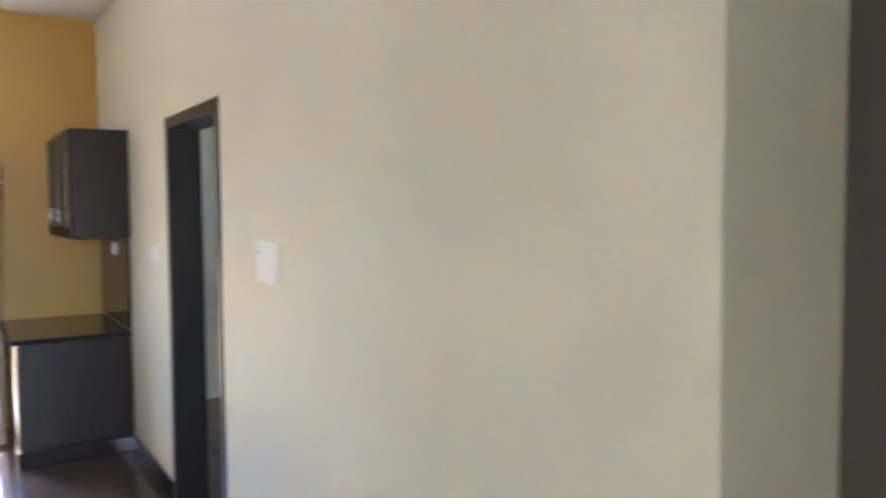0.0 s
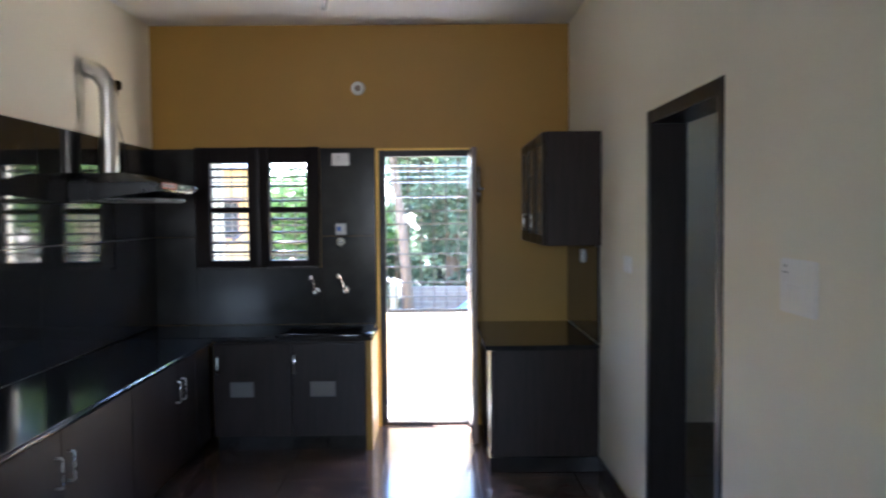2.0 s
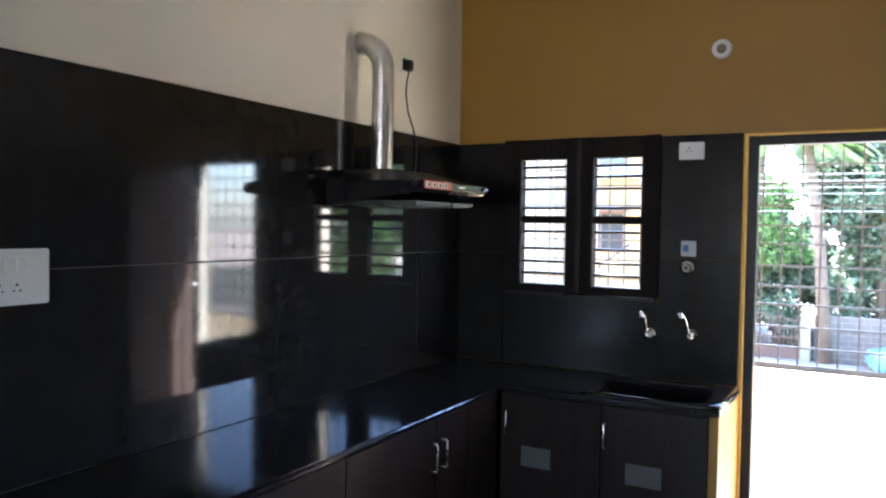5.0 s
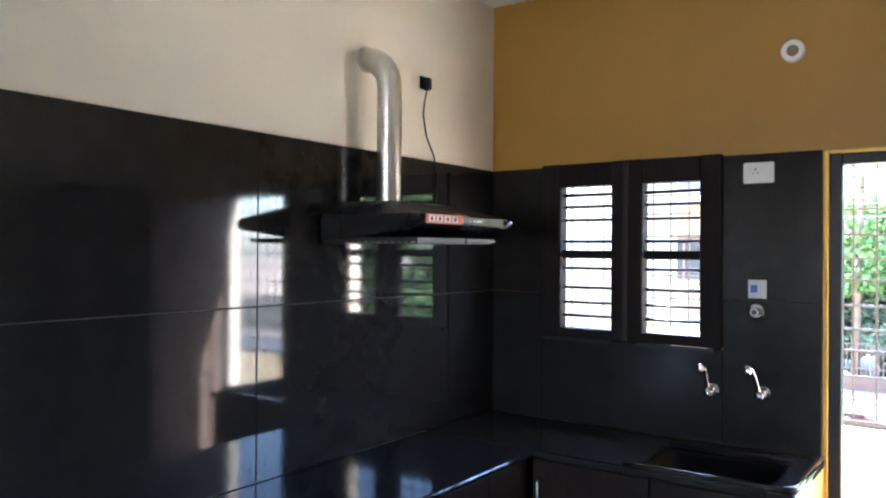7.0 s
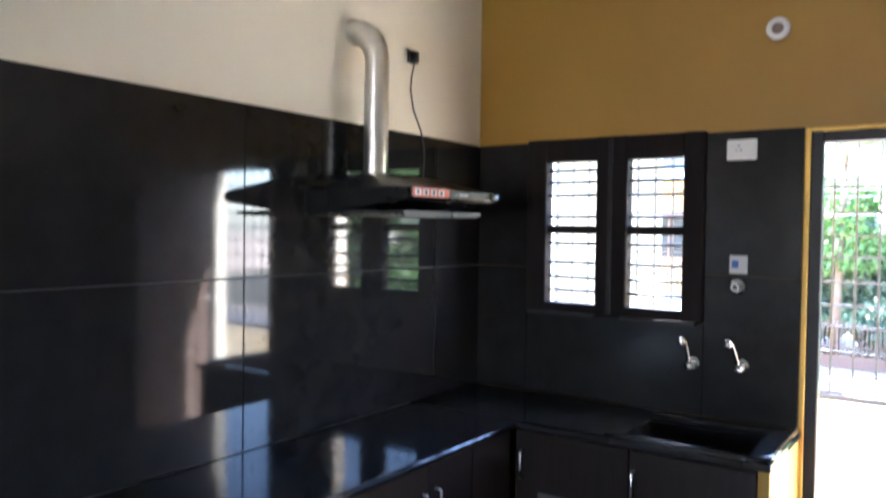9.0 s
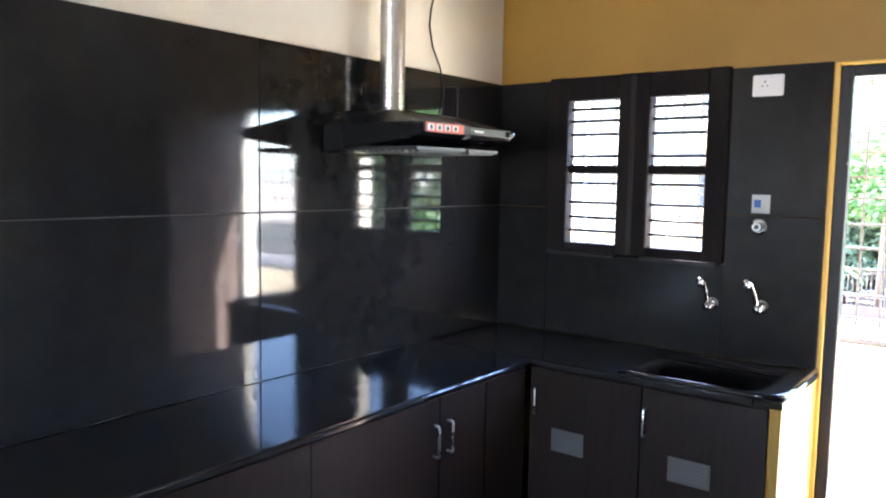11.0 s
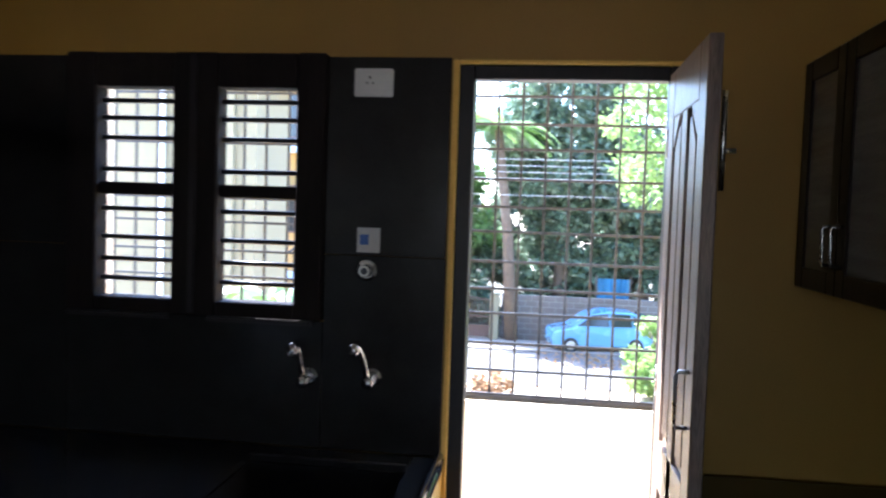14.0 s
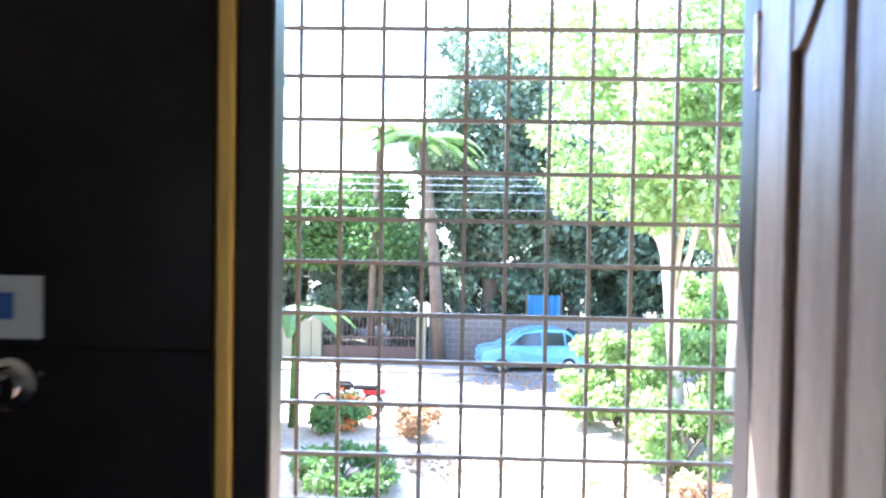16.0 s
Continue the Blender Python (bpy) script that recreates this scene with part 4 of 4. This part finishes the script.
gate()
for x in (-3.45, 0.32):
    p = empty("gate_post", x, 26.3, G)
    tagged(p, "cream painted masonry gate post", "post", group="gate posts")
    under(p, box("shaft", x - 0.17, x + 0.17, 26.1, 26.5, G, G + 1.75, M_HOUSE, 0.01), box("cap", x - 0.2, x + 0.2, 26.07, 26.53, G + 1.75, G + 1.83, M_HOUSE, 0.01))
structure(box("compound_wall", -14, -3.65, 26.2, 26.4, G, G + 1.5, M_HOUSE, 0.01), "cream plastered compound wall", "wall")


def car(x, y, rz):
    c = empty("car", x, y, G + 0.03)
    tagged(c, "pale blue hatchback car parked by the block wall", "car")
    prof = [(-1.80, 0.25), (-1.83, 0.55), (-1.75, 0.78), (-1.05, 0.92), (-0.45, 1.38), (0.2, 1.50), (1.1, 1.47), (1.62, 1.05), (1.78, 0.90), (1.82, 0.35), (1.75, 0.25)]
    bm = bmesh.new()
    rows = []
    for sy, inset in ((-0.80, 0.0), (0.80, 0.0)):
        rows.append([bm.verts.new((px, sy * (0.86 if pz > 1.2 else 1.0), pz)) for px, pz in prof])
    n = len(prof)
    for k in range(n):
        bm.faces.new((rows[0][k], rows[0][(k + 1) % n], rows[1][(k + 1) % n], rows[1][k]))
    bm.faces.new(rows[0][::-1]), bm.faces.new(rows[1])
    bmesh.ops.recalc_face_normals(bm, faces=bm.faces)
    bmesh.ops.bevel(bm, geom=bm.edges[:], offset=0.05, segments=3, affect='EDGES')
    mesh_ob("body", bm, M_CARPAINT, c, smooth=False)
    for s in (-1, 1):
        for pts in ([(-0.92, 0.98), (-0.40, 1.36), (0.18, 1.42), (0.18, 0.98)], [(0.25, 0.98), (0.25, 1.42), (0.95, 1.40), (1.0, 0.98)], [(1.08, 1.0), (1.03, 1.38), (1.2, 1.30), (1.45, 1.05)]):
            bm = bmesh.new()
            a = [bm.verts.new((px, s * (0.806 - 0.10 * max(0, pz - 0.95) / 0.5), pz)) for px, pz in pts]
            b = [bm.verts.new((px, s * (0.775 - 0.10 * max(0, pz - 0.95) / 0.5), pz)) for px, pz in pts]
            bm.faces.new(a), bm.faces.new(b[::-1])
            for k in range(4):
                bm.faces.new((a[k], b[k], b[(k + 1) % 4], a[(k + 1) % 4]))
            bmesh.ops.recalc_face_normals(bm, faces=bm.faces)
            mesh_ob("window", bm, M_CARGLASS, c)
        for wx in (-1.15, 1.15):
            w = disc("wheel", (wx, s * 0.66, 0.29), (0, s, 0), 0.29, 0.26, 0.17, M_TYRE, c)
            disc("rim", (wx, s * 0.815, 0.29), (0, s, 0), 0.17, 0.14, 0.02, M_STEEL, w)
    bm = bmesh.new()
    add_box(bm, 1.05, 1.12, -0.55, 0.55, 1.10, 1.40)
    bmesh.ops.rotate(bm, verts=bm.verts, cent=(1.1, 0, 1.2), matrix=Matrix.Rotation(radians(38), 3, 'Y'))
    bmesh.ops.translate(bm, verts=bm.verts, vec=(0.30, 0, 0.03))
    mesh_ob("rear_window", bm, M_CARGLASS, c)
    for s in (-1, 1):
        box("tail_lamp", 1.74, 1.81, s * 0.72 - 0.07, s * 0.72 + 0.07, 0.72, 0.95, M_REDPAINT, 0.01, parent=c)
    c.matrix_world = pose(x, y, G + 0.03, 0, 0, rz)


car(4.15, 25.3, 9)


def motorbike():
    c = empty("motorbike", 0, 0, 0)
    tagged(c, "parked red and black motorbike", "motorbike")
    y = 18.4
    for x in (-1.35, -0.10):
        bm = bmesh.new()
        add_tube(bm, [(x + 0.27 * math.cos(a), y, G + 0.31 + 0.27 * math.sin(a)) for a in [2 * math.pi * k / 20 for k in range(21)]], 0.045, 8, caps=False)
        under(c, mesh_ob("wheel", bm, M_TYRE))
    under(c, tube("frame", [(-1.35, y, G + 0.31), (-1.15, y, G + 0.85), (-0.7, y, G + 0.55), (-0.10, y, G + 0.31)], 0.035, M_IRON, n=8))
    under(c, box("tank", -1.05, -0.6, y - 0.13, y + 0.13, G + 0.68, G + 0.90, M_BLACKPL, 0.06, seg=3), box("seat", -0.62, 0.05, y - 0.12, y + 0.12, G + 0.70, G + 0.80, M_BLACKPL, 0.04, seg=2), box("tail", -0.35, 0.25, y - 0.10, y + 0.10, G + 0.58, G + 0.72, M_REDPAINT, 0.04, seg=2), box("engine", -0.95, -0.55, y - 0.12, y + 0.12, G + 0.28, G + 0.58, M_IRON, 0.03))
    under(c, tube("handlebar", [(-1.12, y - 0.33, G + 1.02), (-1.17, y, G + 0.95), (-1.12, y + 0.33, G + 1.02)], 0.014, M_STEEL, n=8), tube("mirror", [(-1.13, y - 0.3, G + 1.02), (-1.12, y - 0.34, G + 1.25), (-1.10, y - 0.36, G + 1.30)], [0.006, 0.006, 0.05], M_BLACKPL, n=8))
    c.matrix_world = pose(-0.32, 0, 0)


motorbike()

# blue tarpaulin sheet hung behind the wall
bm = bmesh.new()
prev = None
for k in range(11):
    x = 4.2 + k * 0.12
    yy = 27.35 + 0.05 * math.sin(k * 1.9)
    row = [bm.verts.new((x, yy + 0.02 * math.sin(j + k), G + 1.72 + j * 0.25)) for j in range(4)]
    if prev:
        for j in range(3):
            bm.faces.new((prev[j], row[j], row[j + 1], prev[j + 1]))
    prev = row
bmesh.ops.solidify(bm, geom=bm.faces[:], thickness=0.01)
tagged(mesh_ob("tarpaulin", bm, M_TARP), "bright blue tarpaulin hung over the wall", "tarpaulin")
for o in [bpy.data.objects["tarpaulin"]]:
    under(o, box("pole", 4.13, 4.18, 27.38, 27.43, G, G + 2.6, M_BARK), box("pole", 5.42, 5.47, 27.38, 27.43, G, G + 2.6, M_BARK))

# overhead wires between poles
for x in (-30.0, 34.0):
    p = empty("utility_pole", x, 23.9, G)
    tagged(p, "grey concrete utility pole", "pole", group="utility poles")
    under(p, tube("shaft", [(x, 23.9, G), (x, 23.9, G + 8.2)], [0.16, 0.11], M_BLOCK, n=10), box("crossarm", x - 0.05, x + 0.05, 23.2, 24.6, G + 6.7, G + 6.8, M_IRON))
for z, y in ((6.95, 23.4), (6.75, 23.7), (6.55, 24.0), (6.35, 24.3), (5.75, 23.9)):
    w = tube("overhead_wire", [(-30 + 64 * s / 20, y, G + z + 0.25 - 0.5 * (1 - (2 * s / 20 - 1) ** 2)) for s in range(21)], 0.009, M_STEEL, n=6)
    tagged(w, "overhead power line along the road", "wire", group="overhead wires")


# neighbouring houses seen through the window
def house(name, x0, x1, y0, y1, h, m, label, windows, band):
    c = empty(name, (x0 + x1) / 2, (y0 + y1) / 2, G)
    tagged(c, label, "house")
    under(c, box("walls", x0, x1, y0, y1, G, G + h, m, 0.01), box("roof_slab", x0 - 0.3, x1 + 0.3, y0 - 0.3, y1 + 0.3, G + h, G + h + 0.15, band, 0.01), box("floor_band", x0 - 0.05, x1 + 0.05, y0 - 0.05, y1 + 0.05, G + 3.05, G + 3.25, band, 0.01))
    for wx, wz, ww, wh in windows:
        f = box("window", wx, wx + ww, y0 - 0.03, y0 + 0.02, G + wz, G + wz + wh, M_CARGLASS)
        under(c, f)
        bm = bmesh.new()
        for a in (wx - 0.05, wx + ww / 2 - 0.02, wx + ww):
            add_box(bm, a, a + 0.05, y0 - 0.05, y0, G + wz - 0.05, G + wz + wh + 0.05)
        for z in (wz - 0.05, wz + wh):
            add_box(bm, wx, wx + ww, y0 - 0.048, y0, G + z, G + z + 0.05)
        add_box(bm, wx - 0.15, wx + ww + 0.15, y0 - 0.4, y0, G + wz + wh + 0.08, G + wz + wh + 0.15)
        under(c, mesh_ob("window_frame", bm, M_GATE))
    return c


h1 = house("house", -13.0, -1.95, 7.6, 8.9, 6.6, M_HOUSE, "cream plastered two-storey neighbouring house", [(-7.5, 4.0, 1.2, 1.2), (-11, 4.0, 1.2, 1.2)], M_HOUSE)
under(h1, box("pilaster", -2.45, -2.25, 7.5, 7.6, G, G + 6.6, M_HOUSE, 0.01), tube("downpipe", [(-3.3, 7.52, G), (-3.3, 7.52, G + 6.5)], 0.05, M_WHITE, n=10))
h2 = house("house", -10.5, -3.0, 15.5, 18.0, 8.4, M_HOUSE2, "yellow two-storey house with an outside staircase", [(-4.6, 6.55, 1.2, 1.05), (-4.6, 4.25, 1.2, 0.95), (-7.6, 4.25, 1.2, 1.1), (-4.8, 1.0, 1.0, 1.1)], M_BLUEPAINT)
under(h2, box("sunshade", -5.1, -2.9, 14.85, 15.5, G + 6.15, G + 6.42, M_BLUEPAINT, 0.02))
bm = bmesh.new()
for k in range(14):
    add_box(bm, -6.4 + k * 0.24, -6.16 + k * 0.24, 14.4, 15.4, G + 0.9 + k * 0.18, G + 1.08 + k * 0.18)
add_box(bm, -3.04, -2.4, 14.4, 15.4, G + 3.1, G + 3.42)
under(h2, mesh_ob("staircase", bm, M_BLUEPAINT))
bm = bmesh.new()
for k in range(15):
    x, z = -6.3 + k * 0.24, G + 1.0 + k * 0.18
    add_box(bm, x - 0.012, x + 0.012, 14.4, 14.424, z, z + 0.9)
add_tube(bm, [(-6.3, 14.41, G + 1.9), (-2.9, 14.41, G + 4.45)], 0.03, 6)
under(h2, mesh_ob("stair_railing", bm, M_IRON))

# ---- floor slabs ----
fl = empty("floor")
structure(fl, "polished dark brown granite floor slabs", "floor")
me = None
for i in range(10):
    for j in range(16):
        x, y = 0.0 + i * 0.6, -0.6 * (j + 1)
        if me is None:
            o = box("tile", 0.0015, 0.5985, 0.0015, 0.5985, -0.008, 0.0, M_FLOOR, 0.001)
            me = o.data
        else:
            o = new("tile", me)
        o.location = (x, y, 0)
        if x + 0.6 > 5.75 or y < -9.45:
            bpy.data.objects.remove(o)
            continue
        o.parent = fl
